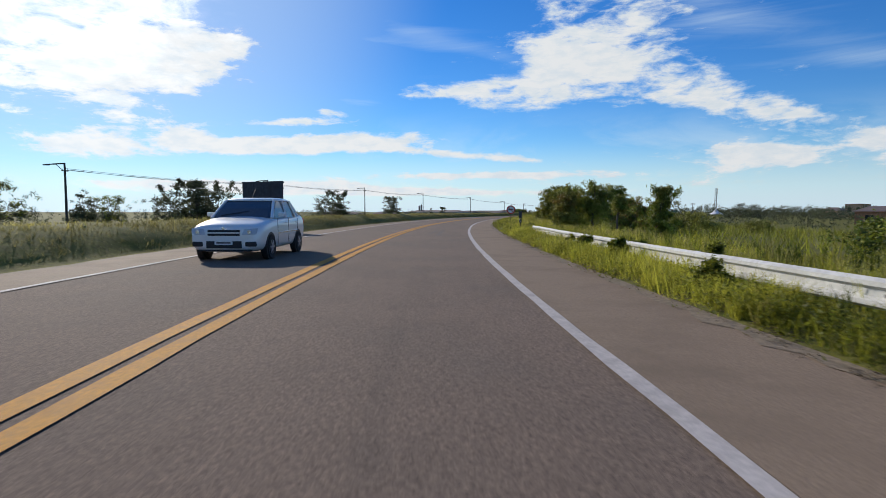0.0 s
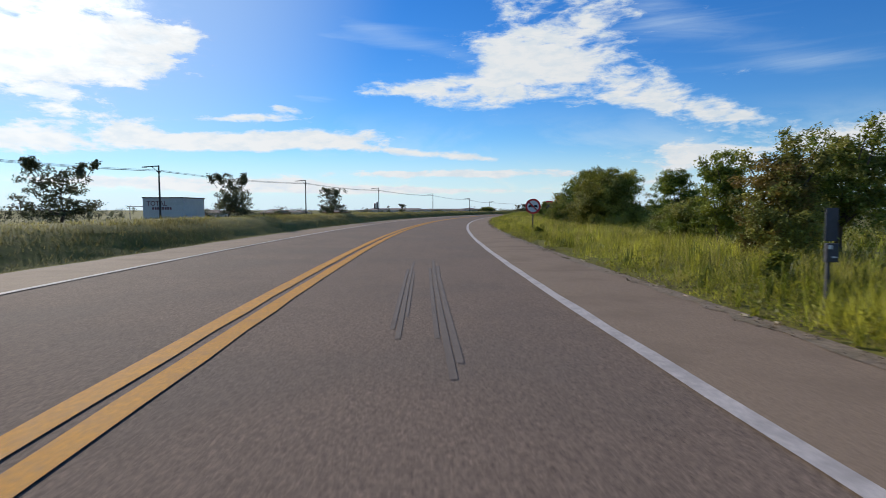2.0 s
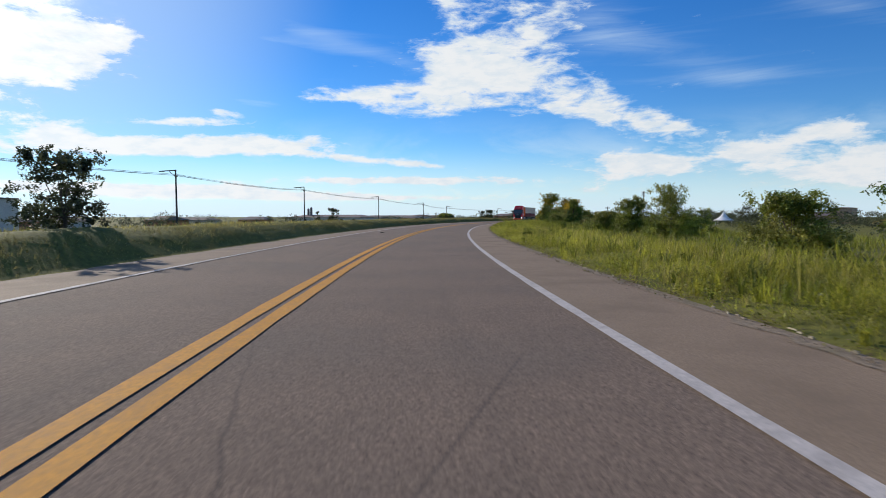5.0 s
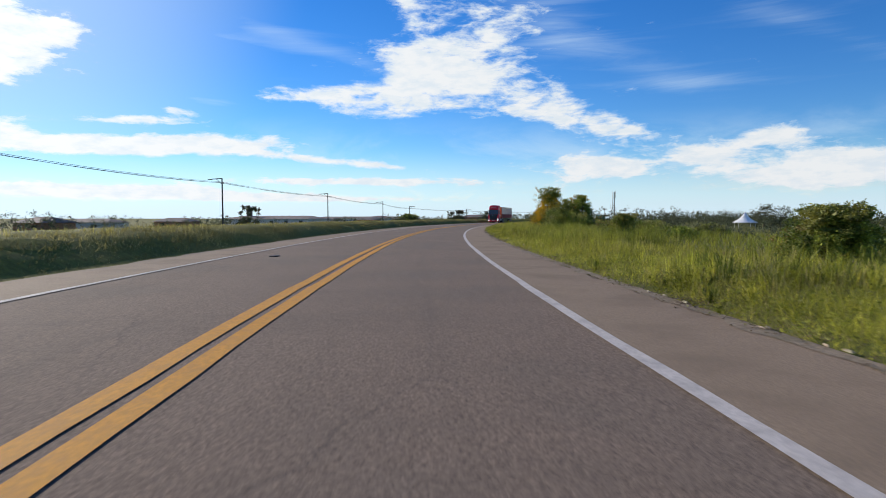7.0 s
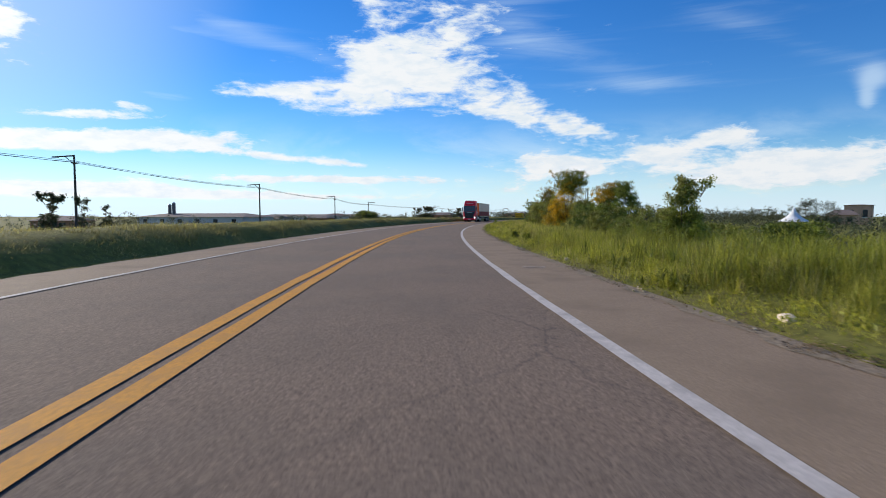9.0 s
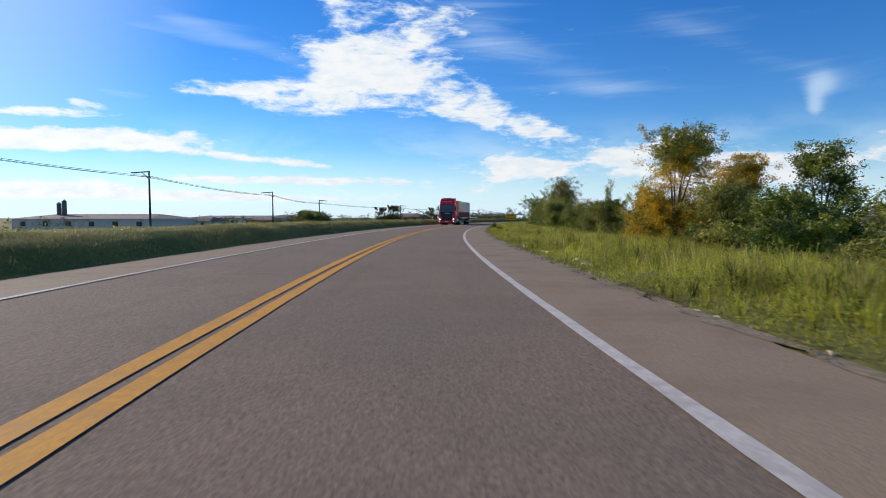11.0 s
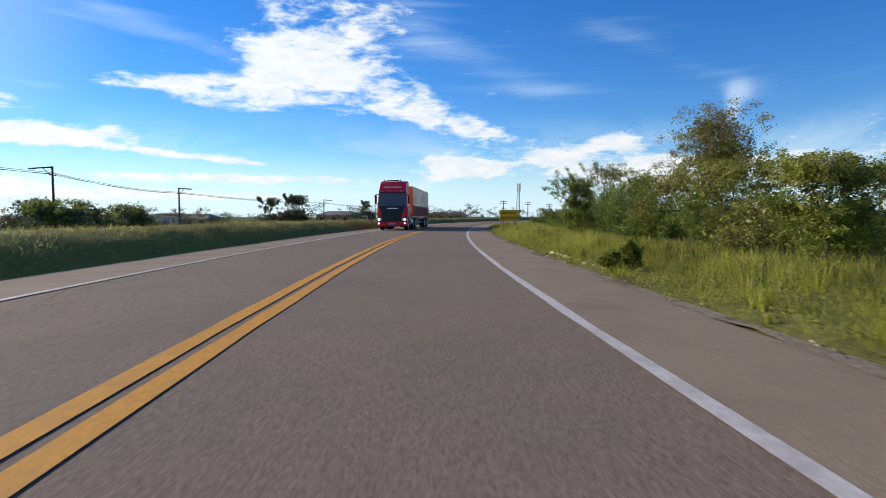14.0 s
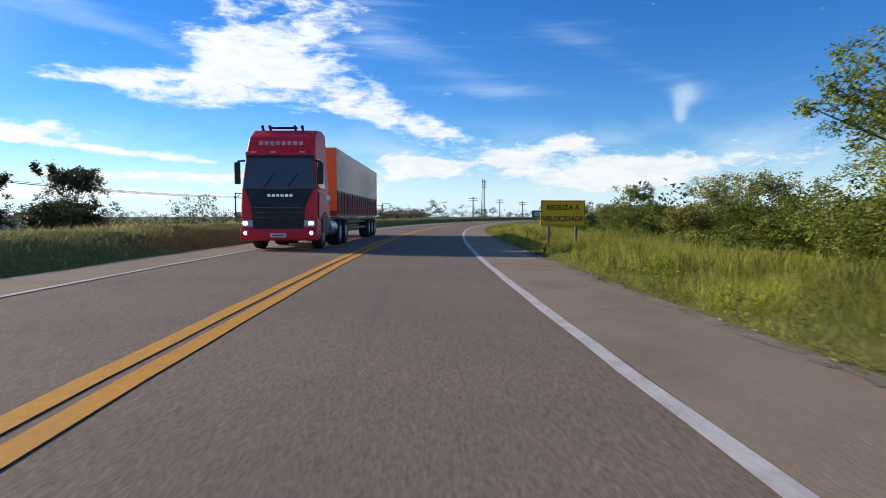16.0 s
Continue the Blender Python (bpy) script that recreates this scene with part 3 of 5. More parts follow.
    for m, chosen in zip(mats, (centres[~pick], centres[pick])):
        if len(chosen):
            inner = np.array([lobes[i % len(lobes)][0] + rng.normal(0, 0.13, 3) * np.array([wide, deep, high * 0.5]) * lobes[i % len(lobes)][1] for i in range(int((40 + 50 * high) * fill))])
            inner[:, 2] = np.maximum(inner[:, 2], 0.1)
            inside = leaves(rng, inner, 0.075 * wide, 14, size * 1.75)
            if sparse:
                inside = np.concatenate([inside, leaves(rng, np.array(sparse), 0.08, 30, size * 1.25)])
                sparse = []
            crown = new("crown", cards("crown", np.concatenate([inside, leaves(rng, chosen, 0.052 * (wide + high * 0.5) ** 0.5, per, size)]), m))
            crown.parent = top
    return top



RIGHT = [  # s, lat, height, half width, colours, words, seed, extras
    (21.7, 8.9, 2.1, 0.75, ("leaf_mid", "leaf_olive",), "slim upright tree leafy down to the ground", 1021, dict(crown_from=0, clumps=130, sprigs=2)),
    (27.2, 8.8, 1.9, 0.55, ("leaf_mid", "leaf_olive",), "little thin-stemmed tree with a small open crown", 1022, dict(crown_from=0.5, clumps=40, per=50)),
    (35.2, 9.3, 2.95, 1.9, ("leaf_mid", "leaf_olive",), "open-crowned green roadside tree with sky showing through", 1023, dict(crown_from=0.15, sprigs=4)),
    (34.6, 7.6, 2.3, 1.25, ("leaf_olive", "leaf_rust",), "bushy olive tree with reddish tips and bare sprigs", 1024, dict(crown_from=0, sprigs=5, spire=0.4)),
    (38.5, 8.3, 2.7, 0.9, ("leaf_mid",), "feathery-topped small green tree in the thicket", 1049, dict(crown_from=0.1, clumps=110, sprigs=3)),
    (41.6, 8.8, 1.5, 1.4, ("leaf_mid", "leaf_olive",), "low green bush between two trees", 1074, dict(crown_from=0, clumps=170)),
    (46.8, 10.4, 1.35, 1.4, ("leaf_olive", "leaf_mid",), "low olive bush in the roadside thicket", 1075, dict(crown_from=0, clumps=130, sprigs=2)),
    (55.5, 9.6, 3.5, 2.9, ("leaf_olive", "leaf_yellowish",), "dense round-headed tree with large yellow-green leaves", 1125, dict(crown_from=0, clumps=680, size=0.05, fill=2.2)),
    (64, 16.7, 4.1, 2.75, ("leaf_dark", "leaf_mid",), "round dark green tree behind the verge", 1126, dict(crown_from=0, clumps=400, size=0.052, fill=2.2)),
    (66, 10.9, 4.3, 3.0, ("leaf_dark", "leaf_mid",), "dense dark green tree behind the round sign", 1127, dict(crown_from=0, clumps=760, size=0.052, fill=3.0)),
    (65.2, 8.6, 1.5, 1.2, ("leaf_olive", "leaf_mid",), "low leafy bush at the foot of the dark tree", 1078, dict(crown_from=0, clumps=110, sprigs=2)),
    (74, 11, 1.9, 1.7, ("leaf_olive", "leaf_mid",), "low spreading scrub tree", 1028, dict(crown_from=0.02)),
    (84.5, 11.4, 2.7, 1.7, ("leaf_mid", "leaf_olive",), "small green tree among the scrub", 1029, dict(crown_from=0.02, sprigs=2)),
    (89, 10.9, 2.35, 1.4, ("leaf_mid", "leaf_olive",), "rounded grey-green tree among the scrub", 1030, dict(crown_from=0)),
    (94.6, 10.8, 1.5, 1.5, ("leaf_mid", "leaf_olive",), "low green bush behind the tall grass", 1031, dict(crown_from=0, sprigs=2)),
    (107.3, 9.2, 1.3, 1.1, ("leaf_mid", "leaf_olive",), "low rounded green bush behind the verge", 1032, dict(crown_from=0, clumps=150)),
    (123, 26.4, 2.5, 1.8, ("leaf_dark", "leaf_mid",), "dark bush well back from the road", 1046, dict(crown_from=0, clumps=120)),
    (124, 9.4, 2.55, 1.1, ("leaf_mid", "leaf_olive",), "small tree with two dark tufts at its top", 1033, dict(crown_from=0, sprigs=4)),
    (133, 11.2, 1.65, 2.2, ("leaf_mid", "leaf_olive",), "low olive bush behind the tall grass", 1047, dict(crown_from=0, clumps=150)),
    (139.5, 10.8, 2.0, 2.1, ("leaf_olive", "leaf_mid",), "low olive bush behind the tall grass", 1048, dict(crown_from=0, clumps=150)),
    (144.6, 10.6, 2.0, 1.7, ("leaf_dark", "leaf_mid",), "dark tangled bush before the yellow trees", 1076, dict(crown_from=0, clumps=150)),
    (149.3, 11.2, 2.5, 2.1, ("leaf_mid", "leaf_olive",), "dense green bush below the yellow trees", 1050, dict(crown_from=0)),
    (148.6, 14.2, 4, 1.9, ("leaf_dark", "leaf_mid",), "dark tree behind the yellow blossom", 1034, dict(crown_from=0.05)),
    (152.3, 10.4, 5, 2.4, ("leaf_yellow", "leaf_mid",), "tall tree with yellow blossom and a green top", 1035, dict(crown_from=0, clumps=620, sprigs=3)),
    (154.5, 14.2, 4.2, 2, ("leaf_olive", "leaf_yellow",), "tree with a crown of yellow blossom", 1036, dict(crown_from=0, clumps=430)),
    (161.6, 10, 2.2, 1.7, ("leaf_olive", "leaf_yellowish",), "yellow-green bush with one tall thin sprig", 1037, dict(crown_from=0, sprigs=5, spire=1.1)),
    (158, 11.4, 2.4, 1.8, ("leaf_olive", "leaf_yellowish",), "tangled olive bush in the roadside thicket", 1038, dict(crown_from=0, sprigs=3)),
    (166.5, 10.6, 1.35, 1.8, ("leaf_olive", "leaf_mid"), "low tangled olive bush behind the verge", 1071, dict(crown_from=0, clumps=150)),
    (170.3, 11, 1.5, 1.8, ("leaf_mid", "leaf_olive"), "low tangled green bush behind the verge", 1072, dict(crown_from=0, clumps=150)),
    (184, 12.6, 3, 2.3, ("leaf_mid", "leaf_rust"), "leafy small tree in the roadside thicket", 1073, dict(crown_from=0, clumps=200)),
    (173, 11.9, 2.3, 0.5, ("leaf_mid",), "thin upright sapling in the scrub", 1040, dict(crown_from=0.1, clumps=35, per=40, sprigs=4)),
    (177, 11.2, 2.1, 2.5, ("leaf_mid", "leaf_olive",), "low tangled bush in the roadside thicket", 1041, dict(crown_from=0, sprigs=2)),
    (181.8, 9.7, 2.65, 1.5, ("leaf_mid", "leaf_olive",), "slender leafy tree in the thicket", 1042, dict(crown_from=0.1, sprigs=4)),
    (188, 10.6, 3.3, 2.7, ("leaf_mid", "leaf_olive",), "leafy green tree skirting the tall one", 1043, dict(crown_from=0, clumps=280)),
    (191.2, 10.8, 5.6, 3.7, ("leaf_mid", "leaf_rust",), "tall spreading tree with a browned top", 1044, dict(crown_from=0.12, clumps=360)),
    (194.5, 9.6, 3.3, 2.7, ("leaf_dark", "leaf_mid",), "dense dark roadside bush", 1045, dict(crown_from=0, clumps=260)),
    (199.5, 11.4, 3.4, 2.4, ("leaf_mid", "leaf_rust",), "leafy tree between two taller ones", 1061, dict(crown_from=0, sprigs=3)),
    (207.3, 11.0, 4.9, 3.1, ("leaf_mid", "leaf_olive",), "open-branched green tree with feathery leaves", 1062, dict(crown_from=0.02, clumps=330, sprigs=3)),
    (205, 9.0, 3.7, 1.7, ("leaf_mid", "leaf_olive",), "slanting young tree with feathery leaves", 1063, dict(crown_from=0.1, clumps=170, sprigs=3, lean=-0.3, boughs=3)),
    (208, 13.4, 4.0, 2.3, ("leaf_mid", "leaf_dark",), "leafy tree behind the feathery one", 1077, dict(crown_from=0, clumps=220)),
    (214, 11.2, 2.6, 2.4, ("leaf_mid", "leaf_olive",), "rounded green bush behind the verge", 1064, dict(crown_from=0, clumps=280)),
    (222, 13.4, 3.1, 2.4, ("leaf_mid", "leaf_olive",), "broad green bush behind the verge", 1065, dict(crown_from=0)),
    (230.5, 12, 3, 2, ("leaf_mid", "leaf_olive",), "green bush behind the amber sign", 1066, dict(crown_from=0, sprigs=2)),
    (200, 49.5, 4.6, 3.6, ("leaf_shaded",), "dark round tree among the far scrub", 1067, dict(crown_from=0, clumps=140)),
    (203, 53, 4.3, 3.2, ("leaf_shaded",), "dark tree among the far scrub", 1068, dict(crown_from=0, clumps=120)),
    (240, 10, 2.2, 3, ("leaf_dark", "leaf_mid",), "low dark bush far along the verge", 1039, dict(crown_from=0.02)),
]
for s, lat, high, wide, mats, words, seed, more in RIGHT:
    tree("tree" if high > 2.5 else "bush", s, lat, high, wide, [M[m] for m in mats], words, seed, category="tree" if high > 2.5 else "bush", **more)

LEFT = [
    (31, -13.4, 2.25, 1.6, ("leaf_shaded",), "feathery backlit tree on top of the bank", 51, dict(crown_from=0.0, sprigs=4)),
    (34, -16.0, 2.4, 2.6, ("leaf_shaded",), "leafy bush beside the dark hoarding", 52, dict(crown_from=0.02, sprigs=3)),
    (43, -18.0, 3.0, 2.4, ("leaf_shaded",), "open backlit tree above the bank", 53, dict(crown_from=0.0, sprigs=4)),
    (47, -16.0, 2.7, 2.0, ("leaf_shaded",), "bushy tree with upright twigs on the bank", 54, dict(crown_from=0.02, sprigs=6)),
    (56, -12.3, 2.6, 1.5, ("leaf_shaded",), "slender sparse tree on the bank", 55, dict(crown_from=0.0, sprigs=6, clumps=90)),
    (78, -22.2, 3.5, 2.1, ("leaf_shaded",), "round dark tree by the white-walled shop", 56, dict(crown_from=0.05)),
    (74, -11.0, 2.4, 1.7, ("leaf_shaded",), "straggling bush with side twigs on the bank", 57, dict(crown_from=0.02, sprigs=5)),
    (34, -28.0, 3.3, 2.6, ("leaf_shaded", "leaf_mid"), "tall dark tree beyond the bank", 58, dict(crown_from=0.0)),
    (44, -30.0, 3.0, 1.6, ("leaf_shaded",), "narrow dark conical tree", 59, dict(crown_from=0.02)),
    (52, -34.0, 2.9, 2.8, ("leaf_shaded", "leaf_mid"), "dark tree in the row beyond the bank", 60, dict(crown_from=0.02)),
    (152, -30.0, 2.2, 0.7, ("leaf_shaded",), "small conical tree beyond the bank", 61, dict(crown_from=0.02, clumps=50)),
    (132, -19.0, 2.0, 0.8, ("leaf_shaded",), "small open shrub beyond the bank", 73, dict(crown_from=0.0, clumps=50, per=36, sprigs=3, fill=0.1)),
    (135, -19.5, 1.8, 0.5, ("leaf_shaded",), "thin twiggy sapling beyond the bank", 74, dict(crown_from=0.0, clumps=14, per=26, size=0.045, sprigs=3, fill=0.05)),
    (196, -19.0, 1.7, 2.8, ("leaf_shaded", "leaf_mid"), "broad low mound of green bushes", 62, dict(crown_from=0.0, clumps=220, fill=1.0)),
    (201, -21.0, 1.9, 3.0, ("leaf_shaded", "leaf_mid"), "broad low mound of green bushes", 63, dict(crown_from=0.0, clumps=220, fill=1.0)),
    (207, -22.0, 1.8, 3.0, ("leaf_shaded", "leaf_mid"), "broad low mound of green bushes", 64, dict(crown_from=0.0, clumps=220, fill=1.0)),
    (219, -14.5, 2.6, 1.9, ("leaf_shaded",), "wind-swept dark tree on the bank", 65, dict(crown_from=0.0, sprigs=3, lean=0.4, clumps=200, fill=0.9)),
    (216, -15.5, 2.3, 1.2, ("leaf_shaded",), "sparse twiggy tree beside the dark one", 66, dict(crown_from=0.03, clumps=60, per=45, sprigs=6)),
    (236, -12.0, 2.3, 1.1, ("leaf_shaded",), "thin sparse tree on the bank", 67, dict(crown_from=0.2, clumps=45, per=45, sprigs=5)),
    (252, -18.0, 2.4, 1.6, ("leaf_shaded",), "sparse tree beyond the bank", 68, dict(crown_from=0.0, clumps=70)),
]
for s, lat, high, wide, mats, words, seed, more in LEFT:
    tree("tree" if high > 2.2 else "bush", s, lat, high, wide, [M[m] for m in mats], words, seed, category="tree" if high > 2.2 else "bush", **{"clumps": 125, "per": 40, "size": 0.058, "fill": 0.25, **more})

# scrub between the trees on the right
rng = np.random.default_rng(77)
SCRUB = [(s, 11.5 + 2.6 * math.sin(s * 0.37) + (s * 7919 % 13) * 0.22) for s in range(8, 262, 5) if not 76 < s < 82 and not 52 < s < 60]
for i, (s, lat) in enumerate(SCRUB):
    low = 36 < s < 54 or 76 < s < 145 or 163 < s < 175
    lat += 3.5 if low else 0.0
    lat += 2.5 if s < 30 else 0.0
    high = float(rng.uniform(0.8, 1.2) if s < 30 else rng.uniform(0.6, 0.98) if low else rng.uniform(1.3, 2.1))
    kinds = [("leaf_mid", "leaf_olive"), ("leaf_olive",), ("leaf_dark", "leaf_mid"), ("leaf_mid", "leaf_rust")][int(rng.integers(4))]
    tagged(tree("shrub", s + float(rng.uniform(-1.5, 1.5)), lat, high, float(rng.uniform(1.6, 2.6)), [M[m] for m in kinds], "tangled green roadside scrub behind the verge", 100 + i, crown_from=0.0, clumps=80, per=44, size=0.045, category="shrub"), group="roadside scrub")

# weeds at the edge of the shoulder
for i, (s, lat, high) in enumerate([(84.5, 4.5, 0.45), (128, 4.4, 0.4), (131, 4.2, 0.45), (171.5, 4.4, 0.55), (47, 4.6, 0.45), (30.5, 5.0, 0.6), (12, 4.8, 0.6), (17, 4.6, 0.55), (9.5, 5.2, 0.7), (14.2, 4.25, 0.62), (11.4, 4.2, 0.7), (7.4, 4.15, 0.6), (179.3, 4.1, 0.85), (180.0, 3.95, 0.5)]):
    tagged(tree("weed", s, lat, high * 0.8, 0.32, [M["dark_grass"], M["weed"]], "dark leafy weed at the asphalt's edge", 300 + i, crown_from=0.0, clumps=26, per=44, size=0.026, category="plant"), group="roadside weeds")


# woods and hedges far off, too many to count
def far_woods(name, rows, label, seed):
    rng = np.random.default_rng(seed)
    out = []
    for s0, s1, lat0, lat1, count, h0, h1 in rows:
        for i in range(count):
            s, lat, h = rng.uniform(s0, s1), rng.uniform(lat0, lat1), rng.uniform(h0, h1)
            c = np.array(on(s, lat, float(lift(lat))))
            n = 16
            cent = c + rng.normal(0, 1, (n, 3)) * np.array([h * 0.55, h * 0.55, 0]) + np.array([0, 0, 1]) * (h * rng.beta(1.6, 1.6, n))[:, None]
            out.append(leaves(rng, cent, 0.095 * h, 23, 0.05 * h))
    return tagged(new(name, cards(name, np.concatenate(out), M["leaf_shaded"])), label, "woods", kind="stuff")


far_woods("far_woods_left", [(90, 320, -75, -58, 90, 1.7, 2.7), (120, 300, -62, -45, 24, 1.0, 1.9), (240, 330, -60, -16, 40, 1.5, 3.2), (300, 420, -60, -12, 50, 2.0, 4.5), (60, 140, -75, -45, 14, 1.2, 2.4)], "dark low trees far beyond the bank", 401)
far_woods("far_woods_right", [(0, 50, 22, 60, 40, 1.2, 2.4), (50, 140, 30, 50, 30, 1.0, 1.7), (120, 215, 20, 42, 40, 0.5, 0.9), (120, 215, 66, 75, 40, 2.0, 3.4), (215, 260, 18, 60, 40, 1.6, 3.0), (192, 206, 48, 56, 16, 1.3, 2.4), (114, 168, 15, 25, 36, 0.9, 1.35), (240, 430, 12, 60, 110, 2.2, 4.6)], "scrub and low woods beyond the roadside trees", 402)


# ---- street lamps and overhead cables on the left ----
LAMPS = [(47, -34, 5.4, -1), (82, -33, 6.0, -1), (117.5, -32, 6.4, -1), (151, -32, 6.4, -1), (185, -32, 6.0, -1), (212.5, -32, 5.2, -1), (231, -33, 4.5, 1), (268, -31, 4.3, 1), (290, -30, 4.2, 1), (318, -28, 4.2, 1)]


def street_lamp(s, lat, high, side):
    top = thing("street_lamp", facing(s, lat, float(lift(lat)) - 0.1), "grey concrete street lamp pole with a single arm", "street lamp", "street lamps beyond the bank")
    high = high - float(lift(lat)) + 0.1
    part("pole", bms(rod, (0, 0, 0), (0, 0, high), 0.12, 0.075, 8), M["lamp_pole"], top)
    part("arm", bms(rod, (0, 0, high - 0.06), (side * 1.5, -0.25, high - 0.16), 0.065, 0.05, 6), M["lamp_pole"], top)
    part("brace", bms(rod, (0, 0, high - 0.8), (side * 0.75, -0.12, high - 0.13), 0.03, 0.03, 5), M["lamp_pole"], top)
    bm = bmesh.new()
    box(bm, side * 1.5 - 0.28, side * 1.5 + 0.28, -0.36, -0.16, high - 0.24, high - 0.13, 0.03)
    part("lamp_head", bm, M["pole"], top, "dark lamp head")
    part("crossarm", bms(box, -0.06, 0.06, -0.35, 0.35, high - 0.75, high - 0.67, 0.01), M["wood"], top, "short timber crossarm")
    for y in (-0.28, 0.0, 0.28):
        part("insulator", bms(rod, (0, y, high - 0.67), (0, y, high - 0.55), 0.035, 0.02, 6), M["sign_back"], top)
    return top


for row in LAMPS:
    street_lamp(*row)


def cable(k):
    """One cable sagging from pole to pole."""
    bm = bmesh.new()
    for (s0, l0, h0, _), (s1, l1, h1, _) in zip(LAMPS, LAMPS[1:]):
        a, b = on(s0, l0 + k * 0.25, h0 - 0.5 - abs(k) * 0.12), on(s1, l1 + k * 0.25, h1 - 0.5 - abs(k) * 0.12)
        last = a
        for i in range(1, 11):
            u = i / 10
            p = a.lerp(b, u) - Vector((0, 0, 1)) * 4 * u * (1 - u) * (0.32 + 0.06 * k)
            rod(bm, last, p, 0.016, 0.016, 4)
            last = p
    tagged(part("overhead_cable", bm, M["wire"]), "thin black overhead cable sagging between lamp poles", "cable", "overhead cables")


for k in (-1, 0, 1):
    cable(k)

# a row of utility poles far along the road
for s, lat, high in [(330, -10, 5.0), (352, -9, 5.2), (372, -8, 5.4), (395, -7.5, 5.4)]:
    top = thing("utility_pole", facing(s, lat, float(lift(lat))), "distant timber utility pole with crossarms", "utility pole", "distant utility poles")
    part("pole", bms(rod, (0, 0, -0.2), (0, 0, high), 0.16, 0.11, 8), M["pole"], top)
    for z in (high - 0.3, high - 0.9):
        part("crossarm", bms(box, -1.1, 1.1, -0.06, 0.06, z - 0.07, z + 0.07), M["wood"], top)


# ---- guard rail, half grown over ----
def guard_rail(s0, s1, lat):
    top = thing("guard_rail", facing(s0, lat, 0.0), "pale galvanised guard rail half hidden in grass", "guard rail")
    inv = top.matrix_world.inverted()
    prof = [(0.0, 0.20), (-0.05, 0.235), (-0.05, 0.28), (0.0, 0.315), (0.0, 0.385), (-0.05, 0.42), (-0.05, 0.465), (0.0, 0.50)]
    bays = np.arange(s0, s1, 4.0)
    for a in bays:
        b, verts, faces = min(a + 4.04, s1), [], []
        for s in np.linspace(a, b, 5):
            for dl, z in prof + [(dl + 0.006, z) for dl, z in reversed(prof)]:
                verts.append(inv @ on(s, lat + dl, z + 0.0015 * ((a - s0) % 8)))
        m = len(prof) * 2
        for i in range(4):
            for j in range(m):
                faces.append((i * m + j, i * m + (j + 1) % m, (i + 1) * m + (j + 1) % m, (i + 1) * m + j))
        rail = new("beam", mesh_from("beam", verts, faces, M["steel"]))
        rail.parent = top
    for s in np.arange(s0 + 1, s1, 4.0):
        p = inv @ on(s, lat + 0.09, 0)
        post = part("post", bms(box, p.x - 0.05, p.x + 0.05, p.y - 0.07, p.y + 0.07, -0.2, 0.49, 0.01), M["steel"], top)
        for z in (0.35,):
            q = inv @ on(s, lat - 0.012, z)
            part("bolt", bms(rod, q, q + Vector((-0.02, 0, 0)), 0.02, 0.02, 6), M["pole"], post)


guard_rail(-8.0, 25.7, 4.6)

# ---- signs ----


def flat_disc(bm, r, y, thick, sides=40, r_in=0.0):
    """A disc or ring in the plane facing -y."""
    def ring(rad, yy):
        return [bm.verts.new((rad * math.cos(2 * math.pi * i / sides), yy, rad * math.sin(2 * math.pi * i / sides))) for i in range(sides)]
    a, b = ring(r, y), ring(r, y + thick)
    if r_in:
        c, d = ring(r_in, y), ring(r_in, y + thick)
        for i in range(sides):
            j = (i + 1) % sides
            for q in ((a[i], a[j], c[j], c[i]), (b[j], b[i], d[i], d[j]), (a[j], a[i], b[i], b[j]), (c[i], c[j], d[j], d[i])):
                bm.faces.new(q)
    else:
        bm.faces.new(a)
        bm.faces.new(list(reversed(b)))
        for i in range(sides):
            j = (i + 1) % sides
            bm.faces.new((a[j], a[i], b[i], b[j]))
    bmesh.ops.recalc_face_normals(bm, faces=bm.faces[:])
    return bm


def little_car(bm, x, y):
    """The car outline on the overtaking sign."""
    box(bm, x - 0.105, x + 0.105, y, y + 0.003, -0.035, 0.025)
    box(bm, x - 0.075, x + 0.075, y, y + 0.003, 0.025, 0.075)
    for dx in (-0.075, 0.075):
        box(bm, x + dx - 0.024, x + dx + 0.024, y, y + 0.003, -0.07, -0.035)
    return bm


def overtaking_sign(s, lat, turn):
    top = thing("traffic_sign", facing(s, lat, float(lift(lat)), turn), "round red and white no-overtaking sign on a post", "traffic sign")
    part("post", bms(box, -0.032, 0.032, 0.02, 0.085, -0.2, 1.35, 0.006), M["lamp_pole"], top, "dark thin post")
    face = part("sign_face", bms(flat_disc, 0.38, -0.006, 0.02), M["sign_white"], top)
    face.location.z = 1.24
    ring = part("border", bms(flat_disc, 0.385, -0.012, 0.006, 40, 0.29), M["sign_red"], top, "red border ring")
    ring.location.z = 1.24
    for x in (-0.125, 0.125):
        c = part("car_symbol", bms(little_car, x, -0.0105), M["sign_black"], top, "black car symbol")
        c.location.z = 1.24
    bm = bmesh.new()
    box(bm, -0.30, 0.30, -0.016, -0.0115, -0.032, 0.032, 0, pose(0, 0, 0, 0, 45, 0))
    bar = part("bar", bm, M["sign_red"], top, "red slanting bar")
    bar.location.z = 1.24


overtaking_sign(51.6, 5.0, 4)


